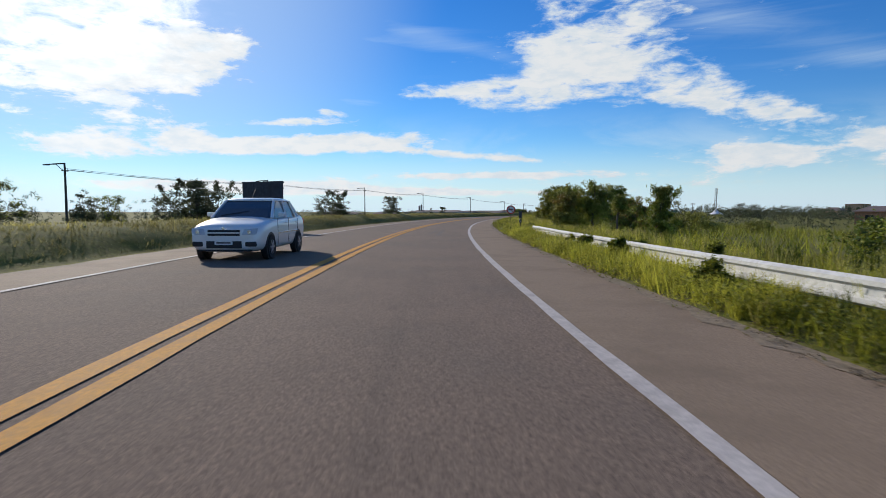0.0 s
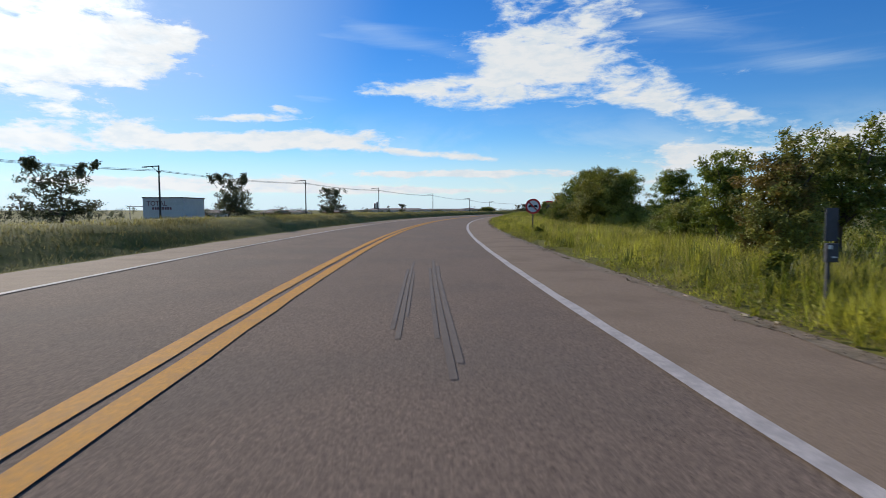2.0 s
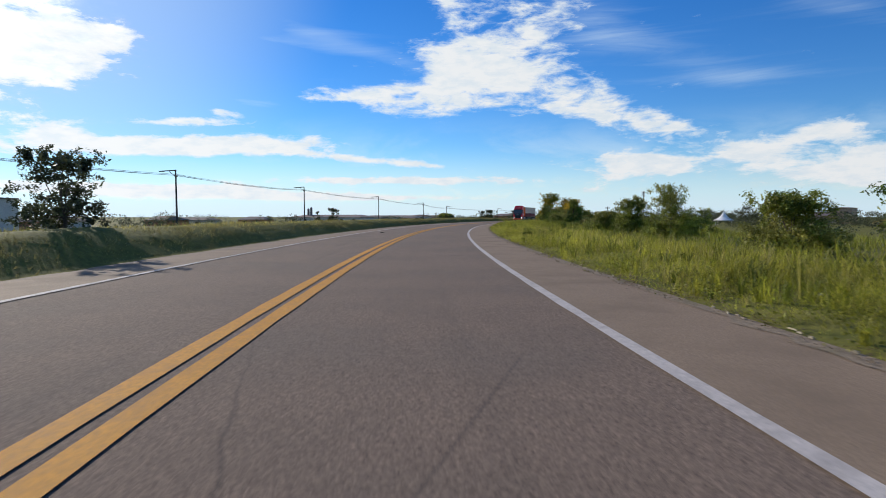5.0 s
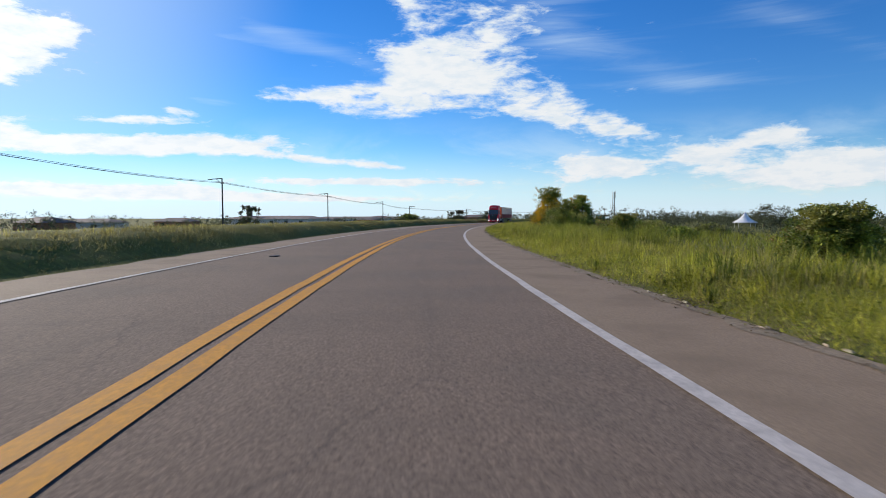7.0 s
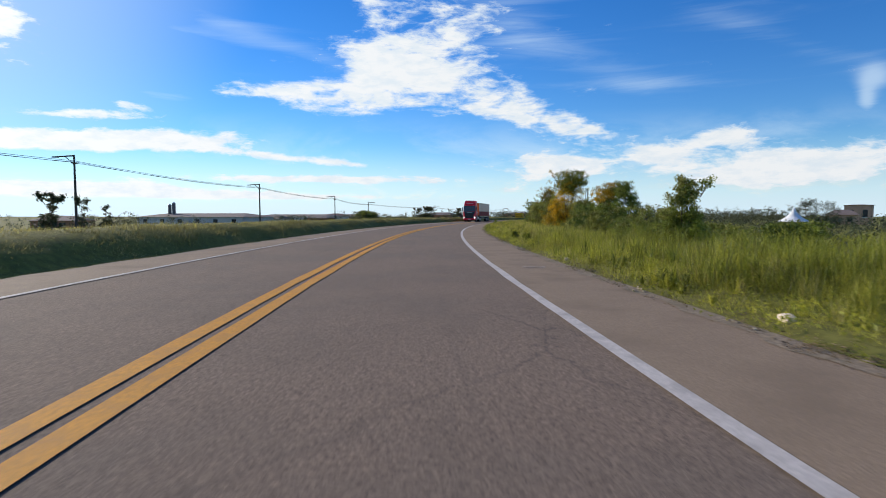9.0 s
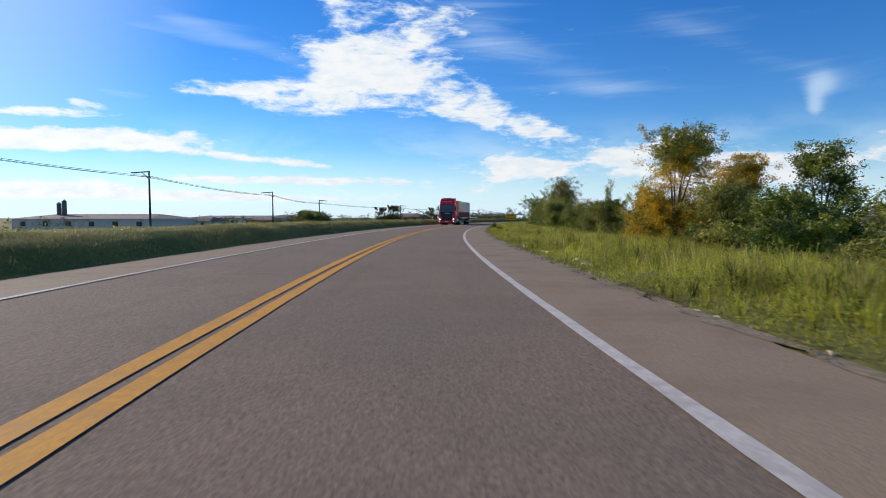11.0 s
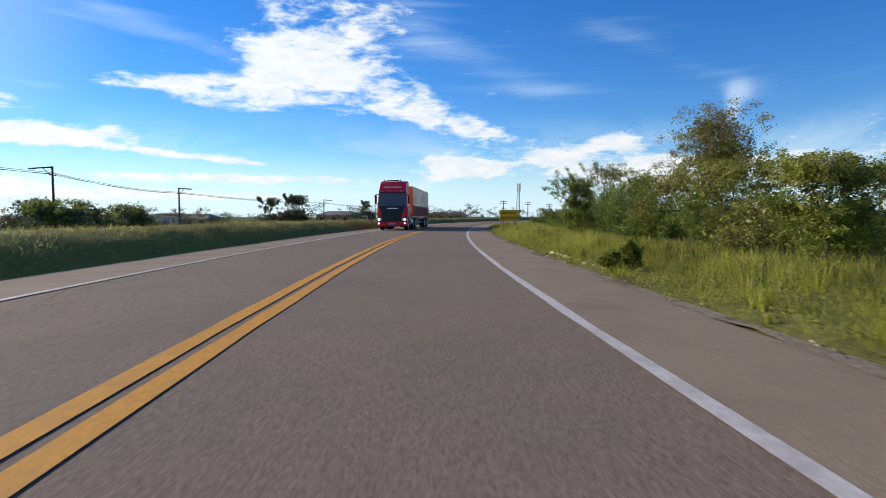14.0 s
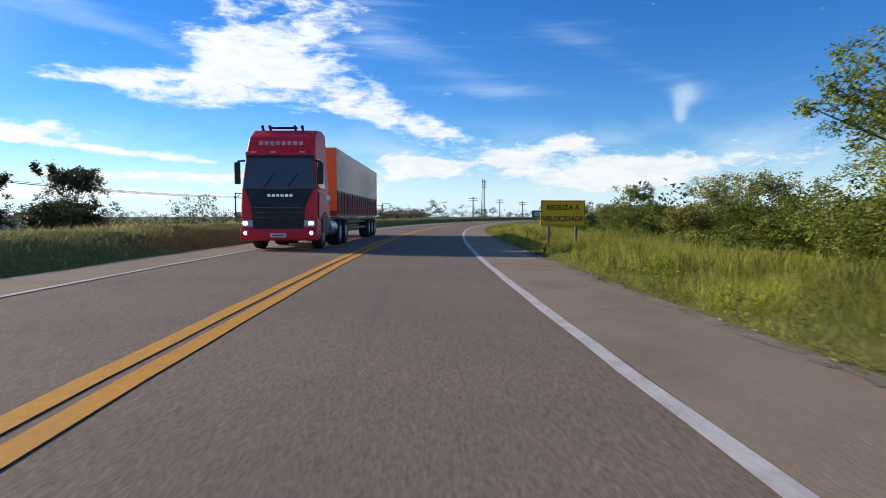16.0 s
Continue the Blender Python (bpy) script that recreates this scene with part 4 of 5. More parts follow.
def letters(text, size, mat, parent, x, y, z):
    cu = bpy.data.curves.new("letters", "FONT")
    cu.body, cu.size, cu.align_x, cu.align_y, cu.extrude = text, size, "CENTER", "CENTER", 0.002
    cu.offset = 0.006
    tmp = new("letters", cu)
    me = bpy.data.meshes.new_from_object(tmp.evaluated_get(bpy.context.evaluated_depsgraph_get()))
    bpy.data.objects.remove(tmp)
    me.materials.clear()
    me.materials.append(mat)
    ob = new("lettering", me)
    ob.parent = parent
    ob.matrix_basis = pose(x, y, z, 90, 0, 0)
    return ob


def slow_down_sign(s, lat, turn):
    top = thing("warning_board", facing(s, lat, float(lift(lat)) - 0.13, turn), "amber board reading REDUZA A VELOCIDADE on two posts", "road sign")
    for x in (-0.5, 0.5):
        part("post", bms(box, x - 0.045, x + 0.045, 0.03, 0.12, -0.2, 1.7, 0.008), M["wood"], top, "timber post")
    part("panel", bms(box, -0.80, 0.80, 0.0, 0.025, 0.86, 1.76, 0.006), M["sign_yellow"], top)
    for x0, x1, z0, z1 in ((-0.78, 0.78, 1.725, 1.74), (-0.78, 0.78, 0.88, 0.895), (-0.78, -0.765, 0.895, 1.725), (0.765, 0.78, 0.895, 1.725)):
        part("border", bms(box, x0, x1, -0.004, 0.0, z0, z1), M["sign_black"], top, "black border line")
    letters("REDUZA A", 0.245, M["sign_black"], top, 0.0, -0.003, 1.50)
    letters("VELOCIDADE", 0.245, M["sign_black"], top, 0.0, -0.003, 1.10)


slow_down_sign(216.2, 5.05, -4)


def round_sign_back(s, lat):
    top = thing("traffic_sign", facing(s, lat, float(lift(lat))), "dark back of a round traffic sign on a post", "traffic sign")
    part("post", bms(box, -0.04, 0.04, -0.09, -0.01, -0.2, 1.0, 0.008), M["wood"], top, "timber post")
    d = part("sign_plate", bms(flat_disc, 0.37, 0.0, 0.015), M["sign_back"], top)
    d.location.z = 0.72


round_sign_back(223.3, -8.2)


def direction_board(s, lat):
    top = thing("direction_sign", facing(s, lat, float(lift(lat))), "distant green road direction board on posts", "road sign")
    for x in (-0.9, 0.9):
        part("post", bms(box, x - 0.06, x + 0.06, 0.03, 0.14, -0.2, 2.0), M["wood"], top)
    part("panel", bms(box, -1.6, 1.6, 0.0, 0.03, 0.9, 2.1, 0.01), M["sign_green"], top)
    for z in (1.7, 1.35):
        part("line", bms(box, -1.2, 0.7, -0.006, 0.0, z - 0.07, z + 0.07), M["sign_white"], top, "white bar")


direction_board(292, 9.5)


def marker_post(s, lat):
    """A dark marker beside the end of the guard rail."""
    top = thing("marker_post", facing(s, lat, float(lift(lat))), "dark roadside marker plate on a thin post", "marker post")
    part("post", bms(box, -0.018, 0.018, 0.0, 0.035, -0.2, 0.62, 0.004), M["sign_back"], top)
    part("plate", bms(box, -0.070, 0.070, -0.02, -0.002, 0.75, 1.10, 0.008), M["black_sheet"], top, "black upper plate")
    part("case", bms(box, -0.066, 0.066, -0.05, -0.001, 0.53, 0.73, 0.012), M["black_sheet"], top, "black lower case")
    part("label", bms(box, -0.055, -0.015, -0.056, -0.0505, 0.67, 0.71), M["sign_white"], top, "small white label")
    part("label", bms(box, -0.01, 0.045, -0.056, -0.0505, 0.58, 0.592), M["sign_white"], top, "small white label")


marker_post(28.5, 4.3)


def hoarding(s, lat, turn):
    """The back of a billboard."""
    z = float(lift(lat))
    top = thing("billboard", facing(s, lat, z, turn), "dark blank back of a billboard on the bank", "billboard")
    for i, x in enumerate((-0.88, -0.293, 0.293, 0.88)):
        part("panel", bms(box, x - 0.291, x + 0.291, 0.0, 0.03, 0.12, 2.02 + 0.015 * i, 0.003), M["black_sheet"], top)
    part("top_rail", bms(box, -1.2, 1.2, 0.031, 0.10, 1.95, 2.03), M["sign_back"], top)
    part("bottom_rail", bms(box, -1.2, 1.2, 0.031, 0.10, 0.3, 0.38), M["sign_back"], top)
    for x in (-0.95, 0.0, 0.95):
        part("post", bms(box, x - 0.06, x + 0.06, 0.10, 0.22, -0.3, 2.0, 0.01), M["wood"], top)


hoarding(31.0, -9.65, 4)

# ---- kerb stones left over at the shoulder's edge ----
rng = np.random.default_rng(9)
STONES = [(141 + 0.42 * i, 3.95) for i in range(5)] + [(145.8 + 0.4 * i, 3.9) for i in range(2)] + [(148.6 + 0.42 * i, 3.85) for i in range(5)]
STONES += [(180.2 + 0.5 * i, 3.75) for i in range(3)] + [(183 + 0.5 * i, 3.8) for i in range(5)]
STONES += [(80.9, 3.9), (82.0, 3.95), (102.4, 3.9), (109.4, 3.95), (117.6, 3.8)]
for s, lat in STONES:
    bm = bmesh.new()
    bmesh.ops.create_icosphere(bm, subdivisions=2, radius=0.85)
    a, b, c = rng.uniform(0.045, 0.08), rng.uniform(0.09, 0.19), rng.uniform(0.035, 0.06)
    for v in bm.verts:
        k = 1 + 0.25 * noise.noise(v.co * 1.7 + Vector((s, lat, 0)))
        v.co = Vector((math.copysign(abs(v.co.x) ** 0.6, v.co.x) * a * k, math.copysign(abs(v.co.y) ** 0.6, v.co.y) * b * k, math.copysign(abs(v.co.z) ** 0.7, v.co.z) * c * k))
    ob = part("kerb_stone", bm, M["limestone"])
    ob.matrix_world = facing(s, lat + rng.normal(0, 0.05), float(lift(lat)) + 0.02, rng.uniform(-12, 12))
    tagged(ob, "broken whitewashed kerb stone in the grass edge", "kerb stone", "broken kerb stones")

# rubber streaks left by braking, and scraps on the road
for lat, s0, s1, wd in ((0.13, 27.6, 33.5, 0.05), (0.195, 26.4, 35.2, 0.06), (0.27, 26.8, 34.0, 0.06), (-0.28, 28.0, 33.4, 0.05), (-0.215, 27.6, 35.0, 0.05), (-0.15, 28.6, 33.0, 0.035)):
    strip("tyre_mark", lat, lat + wd, 0.005, M["rubber_streak"], "dark rubber streak left by braking tyres", s0, s1, 1.5, 0.004, category="tyre mark")
for i, (s, lat) in enumerate([(96.5, -4.3)] ):
    bm = bmesh.new()
    bmesh.ops.create_icosphere(bm, subdivisions=2, radius=0.5)
    for v in bm.verts:
        v.co = Vector((v.co.x * 0.34, v.co.y * 0.16, v.co.z * 0.05)) * (1 + 0.5 * noise.noise(v.co * 4 + Vector((i * 3.1, 0, 0))))
    ob = part("tyre_scrap", bm, M["sign_back"])
    ob.matrix_world = facing(s, lat, 0.02, 20 * i)
    tagged(ob, "scrap of black tyre rubber on the asphalt", "debris")


# low broad-leaved weeds all along the verge
def low_weeds(name, s0, s1, lat0, lat1, clumps, label, seed, tall=0.2):
    rng = np.random.default_rng(seed)
    s, lat = rng.uniform(s0, s1, clumps), lat0 + (lat1 - lat0) * rng.beta(1.0, 1.8, clumps)
    c = on_many(s, lat, lift(lat) + rng.uniform(0.02, tall, clumps))
    return tagged(new(name, cards(name, leaves(rng, c, 0.085, 16, 0.026), M["weed"])), label, "weeds", kind="stuff")


def edge_litter(name, s0, s1, lat0, lat1, clumps, label, seed):
    rng = np.random.default_rng(seed)
    s, lat = rng.uniform(s0, s1, clumps), lat0 + (lat1 - lat0) * rng.beta(1.2, 2.2, clumps)
    s = s + np.sin(s * 0.9) * 0.8
    c = on_many(s, lat, lift(lat) + rng.uniform(0.02, 0.04, clumps))
    q = leaves(rng, c, 0.06, 14, 0.022)
    q[:, :, 2] = c[:, 2].repeat(14)[:, None] + (q[:, :, 2] - c[:, 2].repeat(14)[:, None]) * 0.35
    return tagged(new(name, cards(name, q, M["litter"])), label, "litter", kind="stuff")


def edge_chips(name, s0, s1, count, label, seed):
    """Pale crumbs of broken kerb along the asphalt's edge."""
    rng = np.random.default_rng(seed)
    verts, faces = [], []
    for i in range(count):
        s = rng.uniform(s0, s1)
        m = facing(s, 3.46 + rng.normal(0, 0.05), 0.022, rng.uniform(-25, 25))
        a, b, c = rng.uniform(0.006, 0.018), rng.uniform(0.02, 0.07), rng.uniform(0.008, 0.02)
        k = len(verts)
        for z, w in ((0, 1.0), (c, 0.75)):
            for x, y in ((-a, -b), (a, -b * 0.8), (a * 0.9, b), (-a, b * 0.9)):
                verts.append(m @ Vector((x * w, y * w, z)))
        faces += [(k + 4, k + 5, k + 6, k + 7)] + [(k + j, k + (j + 1) % 4, k + 4 + (j + 1) % 4, k + 4 + j) for j in range(4)]
    return tagged(new(name, mesh_from(name, verts, faces, M["rubble"])), label, "rubble", kind="stuff")


edge_chips("edge_rubble", 26, 240, 320, "pale crumbs of broken kerb along the asphalt's edge", 521)
edge_litter("edge_litter", -6, 250, 3.26, 3.85, 4000, "dead brown leaves and crumbs along the asphalt's edge", 511)
low_weeds("rail_weeds", -2, 26, 3.6, 4.5, 700, "leafy weeds growing round the guard rail", 502, 0.26)
low_weeds("verge_weeds", -6, 250, 3.4, 6.5, 4500, "low broad-leaved weeds along the asphalt's edge", 501)

# ---- buildings beyond the road ----
M["render_wall"] = material("pale rendered wall", (0.62, 0.58, 0.52), 0.9, bump=0.3, vary=0.2, scale=0.8, fine=8)
M["brick_wall"] = material("orange brick wall", (0.42, 0.20, 0.11), 0.9, bump=0.5, vary=0.3, scale=1.0, fine=10)
M["ochre_wall"] = material("ochre rendered wall", (0.60, 0.37, 0.23), 0.9, bump=0.3, vary=0.2, scale=0.8, fine=8)
M["roof_tile"] = material("weathered roof", (0.20, 0.15, 0.13), 0.9, bump=0.4, vary=0.35, scale=0.6, fine=5)
M["dark_glass"] = material("dark window glass", (0.02, 0.024, 0.03), 0.08, vary=0.1, spec=0.6)
M["white_cloth"] = material("white canvas", (0.78, 0.77, 0.74), 0.8, vary=0.1)


def gable_house(name, s, lat, wide, deep, eaves, ridge, wall, label, turn=0.0, windows=3, category="house"):
    top = thing(name, facing(s, lat, float(lift(lat)) - 0.4, turn), label, category)
    part("wall", bms(box, -wide / 2, wide / 2, -deep / 2, deep / 2, 0, eaves), wall, top)
    bm = bmesh.new()
    o = 0.35
    pts = [(-wide / 2 - o, -deep / 2 - o, eaves), (wide / 2 + o, -deep / 2 - o, eaves), (wide / 2 + o, deep / 2 + o, eaves), (-wide / 2 - o, deep / 2 + o, eaves), (-wide / 2 + deep * 0.25, 0, ridge), (wide / 2 - deep * 0.25, 0, ridge)]
    v = [bm.verts.new(p) for p in pts]
    for f in ((0, 1, 5, 4), (1, 2, 5), (2, 3, 4, 5), (3, 0, 4), (3, 2, 1, 0)):
        bm.faces.new([v[i] for i in f])
    part("roof", bm, M["roof_tile"], top)
    for i in range(windows):
        x = (i + 0.5) / windows * wide - wide / 2
        win = part("window", bms(box, x - 0.5, x + 0.5, -deep / 2 - 0.03, -deep / 2 - 0.003, eaves * 0.42, eaves * 0.78), M["dark_glass"], top)
        part("sill", bms(box, x - 0.6, x + 0.6, -deep / 2 - 0.09, -deep / 2 - 0.031, eaves * 0.38, eaves * 0.42), M["render_wall"], win)
    return top


gable_house("warehouse", 215, -64, 26, 12, 2.1, 2.9, M["render_wall"], "long low pale warehouse with a shallow roof", 0, 6, "warehouse")
gable_house("warehouse", 262, -75, 30, 12, 2.3, 3.0, M["render_wall"], "low grey warehouse beyond the bank", 6, 6, "warehouse")
gable_house("house", 283, -78, 5, 6, 3.0, 3.4, M["brick_wall"], "small orange brick house with a flat-looking roof", 0, 2)
gable_house("house", 280, -68, 9, 6, 1.9, 3.0, M["brick_wall"], "low house with a dark tiled roof", 0, 3)
gable_house("house", 292, -40, 9, 6, 2.2, 3.2, M["brick_wall"], "low brick house beyond the road", 0, 3)
gable_house("house", 330, -28, 10, 7, 2.2, 3.0, M["brick_wall"], "low brick house far along the road", 0, 3)
gable_house("house", 281, 79, 5.6, 7, 5.1, 5.3, M["ochre_wall"], "orange brick house among the scrub", 15, 2)
gable_house("house", 266, 73, 6.0, 6, 2.7, 3.9, M["ochre_wall"], "low ochre house with a reddish tiled roof", 15, 2)
gable_house("house", 60, 62, 8, 6, 2.2, 3.0, M["render_wall"], "small white-walled house behind the scrub", 40, 2)
gable_house("house", 75, 66, 10, 6, 2.0, 2.9, M["render_wall"], "pale house behind the scrub", 40, 3)
gable_house("house", 96, 58, 7, 6, 2.3, 3.1, M["brick_wall"], "reddish house behind the scrub", 30, 2)


def shop(s, lat):
    """White-walled shop with a painted sign that is too small to read."""
    top = thing("shop", facing(s, lat, float(lift(lat)) - 0.4, -8), "white-walled roadside shop with dark painted lettering", "shop")
    part("wall", bms(box, -3.6, 3.6, 0, 8, 0, 4.2), M["render_wall"], top)
    part("parapet", bms(box, -3.7, 3.7, -0.08, 8.08, 4.2, 4.4), M["roof_tile"], top)
    tagged(letters("TOTAL", 1.15, M["sign_faded"], top, -1.1, -0.01, 3.25), "faded red painted lettering")
    for i in range(8):
        x = -1.9 + 3.6 * i / 8
        part("sign_stroke", bms(box, x, x + 0.30, -0.05, -0.003, 2.2, 2.65), M["sign_faded"], top, "faded painted bar")
    part("awning", bms(box, -6.6, -3.7, 0.5, 3.5, 2.7, 2.8, 0.01), M["roof_tile"], top, "thin flat awning")
    part("awning_post", bms(rod, (-6.4, 0.7, 0), (-6.4, 0.7, 2.7), 0.06), M["pole"], top)


for i, (s, lat, wide, turn) in enumerate([(128, -66, 7, 4), (139, -70, 9, -6), (158, -66, 6, 10), (172, -72, 10, 0), (186, -67, 7, -8), (240, -66, 8, 5), (250, -58, 6, -4)]):
    gable_house("house", s, lat, wide, 5.5, 1.6, 2.25 + 0.12 * (i % 3), (M["brick_wall"], M["render_wall"])[i % 2], ("low brick house", "low pale house")[i % 2] + " with a dark roof beyond the bank", turn, 2)

shop(112, -56)


def twin_tanks(s, lat):
    top = thing("silo", facing(s, lat, float(lift(lat)) - 0.4), "pair of thin grey silos", "silo")
    for x in (-0.5, 0.55):
        part("tank", bms(rod, (x, 0, 0), (x, 0, 5.0 + x * 0.4), 0.36, 0.36, 14), M["pole"], top)
        part("cap", bms(rod, (x, 0, 5.0 + x * 0.4), (x, 0, 5.3 + x * 0.4), 0.37, 0.08, 14), M["steel"], top)


twin_tanks(214, -72)


def party_tent(s, lat):
    top = thing("tent", facing(s, lat, float(lift(lat)) - 0.2), "white peaked canvas party tent", "tent")
    bm = bmesh.new()
    n, rings = 16, [(2.0, 1.2), (1.5, 1.45), (0.8, 1.9), (0.25, 2.6), (0.04, 3.1)]
    vs = [[bm.verts.new((r * math.cos(2 * math.pi * i / n), r * math.sin(2 * math.pi * i / n), z)) for i in range(n)] for r, z in rings]
    for a, b in zip(vs, vs[1:]):
        for i in range(n):
            bm.faces.new((a[i], a[(i + 1) % n], b[(i + 1) % n], b[i]))
    part("canopy", bm, M["white_cloth"], top)
    for i in range(4):
        a = math.pi / 4 + i * math.pi / 2
        part("pole", bms(rod, (1.8 * math.cos(a), 1.8 * math.sin(a), 0), (1.8 * math.cos(a), 1.8 * math.sin(a), 1.3), 0.04), M["steel"], top)


party_tent(187, 43.5)


def lattice_mast(s, lat, high):
    top = thing("radio_mast", facing(s, lat, -0.5), "slim steel lattice radio mast", "radio mast")
    w0 = 0.9
    for x, y in ((-1, -1), (1, -1), (0, 1)):
        part("leg", bms(rod, (x * w0, y * w0, 0), (x * w0 * 0.55, y * w0 * 0.55, high), 0.13, 0.09, 5), M["pole"], top)
    n = 14
    for i in range(n):
        k0, k1 = 1 - 0.45 * i / n, 1 - 0.45 * (i + 1) / n
        z0, z1 = high * i / n, high * (i + 1) / n
        bm = bmesh.new()
        for (xa, ya), (xb, yb) in (((-1, -1), (1, -1)), ((1, -1), (0, 1)), ((0, 1), (-1, -1))):
            rod(bm, (xa * w0 * k0, ya * w0 * k0, z0), (xb * w0 * k1, yb * w0 * k1, z1), 0.06, 0.06, 4)
        part("brace", bm, M["pole"], top)
    for z in (high - 0.5, high - 2.6):
        for a in (0, 120, 240):
            c = Vector((math.cos(radians(a)), math.sin(radians(a)), 0))
            part("antenna", bms(rod, c * 0.9 + Vector((0, 0, z - 0.9)), c * 0.9 + Vector((0, 0, z + 0.9)), 0.16, 0.16, 6), M["render_wall"], top)


lattice_mast(430, -50, 17.5)

# ---- vehicles ----
M["red_paint"] = material("red truck paint", (0.80, 0.020, 0.034), 0.48, vary=0.08, scale=1.2, fine=10, coat=0.12, spec=0.3)
M["dark_red"] = material("dusty dark red steel", (0.32, 0.05, 0.045), 0.6, vary=0.3, scale=1.5, fine=10)
M["silver_paint"] = material("silver car paint", (0.78, 0.77, 0.75), 0.36, metal=0.12, vary=0.03, scale=0.4, fine=6, coat=0.6)
M["black_plastic"] = material("black plastic", (0.018, 0.018, 0.020), 0.5, vary=0.2, bump=0.1)
M["rubber"] = material("tyre rubber", (0.022, 0.021, 0.021), 0.85, bump=0.3, vary=0.2)
M["chrome"] = material("bright metal", (0.75, 0.75, 0.76), 0.2, metal=1.0, vary=0.08)
M["alloy"] = material("grey wheel metal", (0.42, 0.42, 0.44), 0.35, metal=0.8, vary=0.15)
M["orange_sheet"] = material("orange headboard", (0.75, 0.26, 0.06), 0.6, vary=0.15, scale=1.5)
M["tarpaulin"] = material("dusty grey tarpaulin", (0.80, 0.66, 0.56), 0.38, coat=0.4, bump=0.5, bump_scale=4, vary=0.15, scale=1.0, fine=6)
M["pale_red"] = material("faded pink lettering paint", (0.75, 0.42, 0.40), 0.5, vary=0.1)
# opaque glass; its grey stands in for light seen through the cabin
M["car_glass"] = material("grey car glass", (0.075, 0.075, 0.08), 0.12, vary=0.15, spec=0.7)
M["lamp_glass"] = material("clear lamp glass", (0.50, 0.52, 0.55), 0.12, vary=0.05, spec=0.7)


def lit_lamp():
    m = bpy.data.materials.new("lit headlamp")
    m.use_nodes = True
    n = Nodes(m.node_tree)
    n.add("ShaderNodeOutputMaterial", n.add("ShaderNodeEmission", (1.0, 0.95, 0.86, 1), 6.0))
    return m


M["lit"] = lit_lamp()


def prism(bm, pts, x0, x1, bevel=0.0, top_in=0.0, z_ref=0.0):
    """A side outline of (y, z) pairs drawn out from x0 to x1; above z_ref it narrows by top_in a metre."""
    def xs(x, z):
        return x - math.copysign(max(0.0, z - z_ref) * top_in, x)
    a = [bm.verts.new((xs(x0, z), y, z)) for y, z in pts]
    b = [bm.verts.new((xs(x1, z), y, z)) for y, z in pts]
    bm.faces.new(a)
    bm.faces.new(list(reversed(b)))
    n = len(pts)
    for i in range(n):
        bm.faces.new((a[i], b[i], b[(i + 1) % n], a[(i + 1) % n]))
    bmesh.ops.recalc_face_normals(bm, faces=bm.faces[:])
    if bevel:
        bmesh.ops.bevel(bm, geom=bm.edges[:], offset=bevel, segments=3, affect="EDGES", profile=0.6, clamp_overlap=True)
    return bm


def loft(bm, sections):
    """Skins closed cross-sections, each a list of as many (x, y, z)."""
    rings = [[bm.verts.new(p) for p in sec] for sec in sections]
    n = len(rings[0])
    for a, b in zip(rings, rings[1:]):
        for i in range(n):
            bm.faces.new((a[i], a[(i + 1) % n], b[(i + 1) % n], b[i]))
    bm.faces.new(rings[0])
    bm.faces.new(list(reversed(rings[-1])))
    bmesh.ops.recalc_face_normals(bm, faces=bm.faces[:])
    return bm


def wheel(parent, x, y, r, wd, rim_mat, spokes=8):
    """A wheel whose outer face looks away from the vehicle's middle."""
    out = 1 if x > 0 else -1
    hub = part("wheel", bms(rod, (x - wd / 2, y, r), (x + wd / 2, y, r), r * 0.60, r * 0.60, 24), M["black_plastic"], parent, "dark wheel")
    bm = bmesh.new()
    n = 28
    prof = [(r * 0.58, -wd * 0.42), (r * 0.93, -wd * 0.5), (r, -wd * 0.36), (r, wd * 0.36), (r * 0.93, wd * 0.5), (r * 0.58, wd * 0.42)]
    rings = [[bm.verts.new((x + dx, y + rad * math.cos(2 * math.pi * i / n), r + rad * math.sin(2 * math.pi * i / n))) for i in range(n)] for rad, dx in prof]
    for a, b in zip(rings, rings[1:] + rings[:1]):
        for i in range(n):
            bm.faces.new((a[i], a[(i + 1) % n], b[(i + 1) % n], b[i]))
    bmesh.ops.recalc_face_normals(bm, faces=bm.faces[:])
    part("tyre", bm, M["rubber"], hub, "black rubber tyre")
    bm = bmesh.new()
    xo = x + out * wd * 0.47
    rod(bm, (xo - 0.01, y, r), (xo + out * 0.02, y, r), r * 0.17, r * 0.12, 12)
    for i in range(spokes):
        a = 2 * math.pi * i / spokes
        rod(bm, (xo, y, r), (xo - out * 0.01, y + r * 0.56 * math.cos(a), r + r * 0.56 * math.sin(a)), r * 0.10, r * 0.085, 6)
    part("rim", bm, rim_mat, hub, "grey metal rim")
    return hub


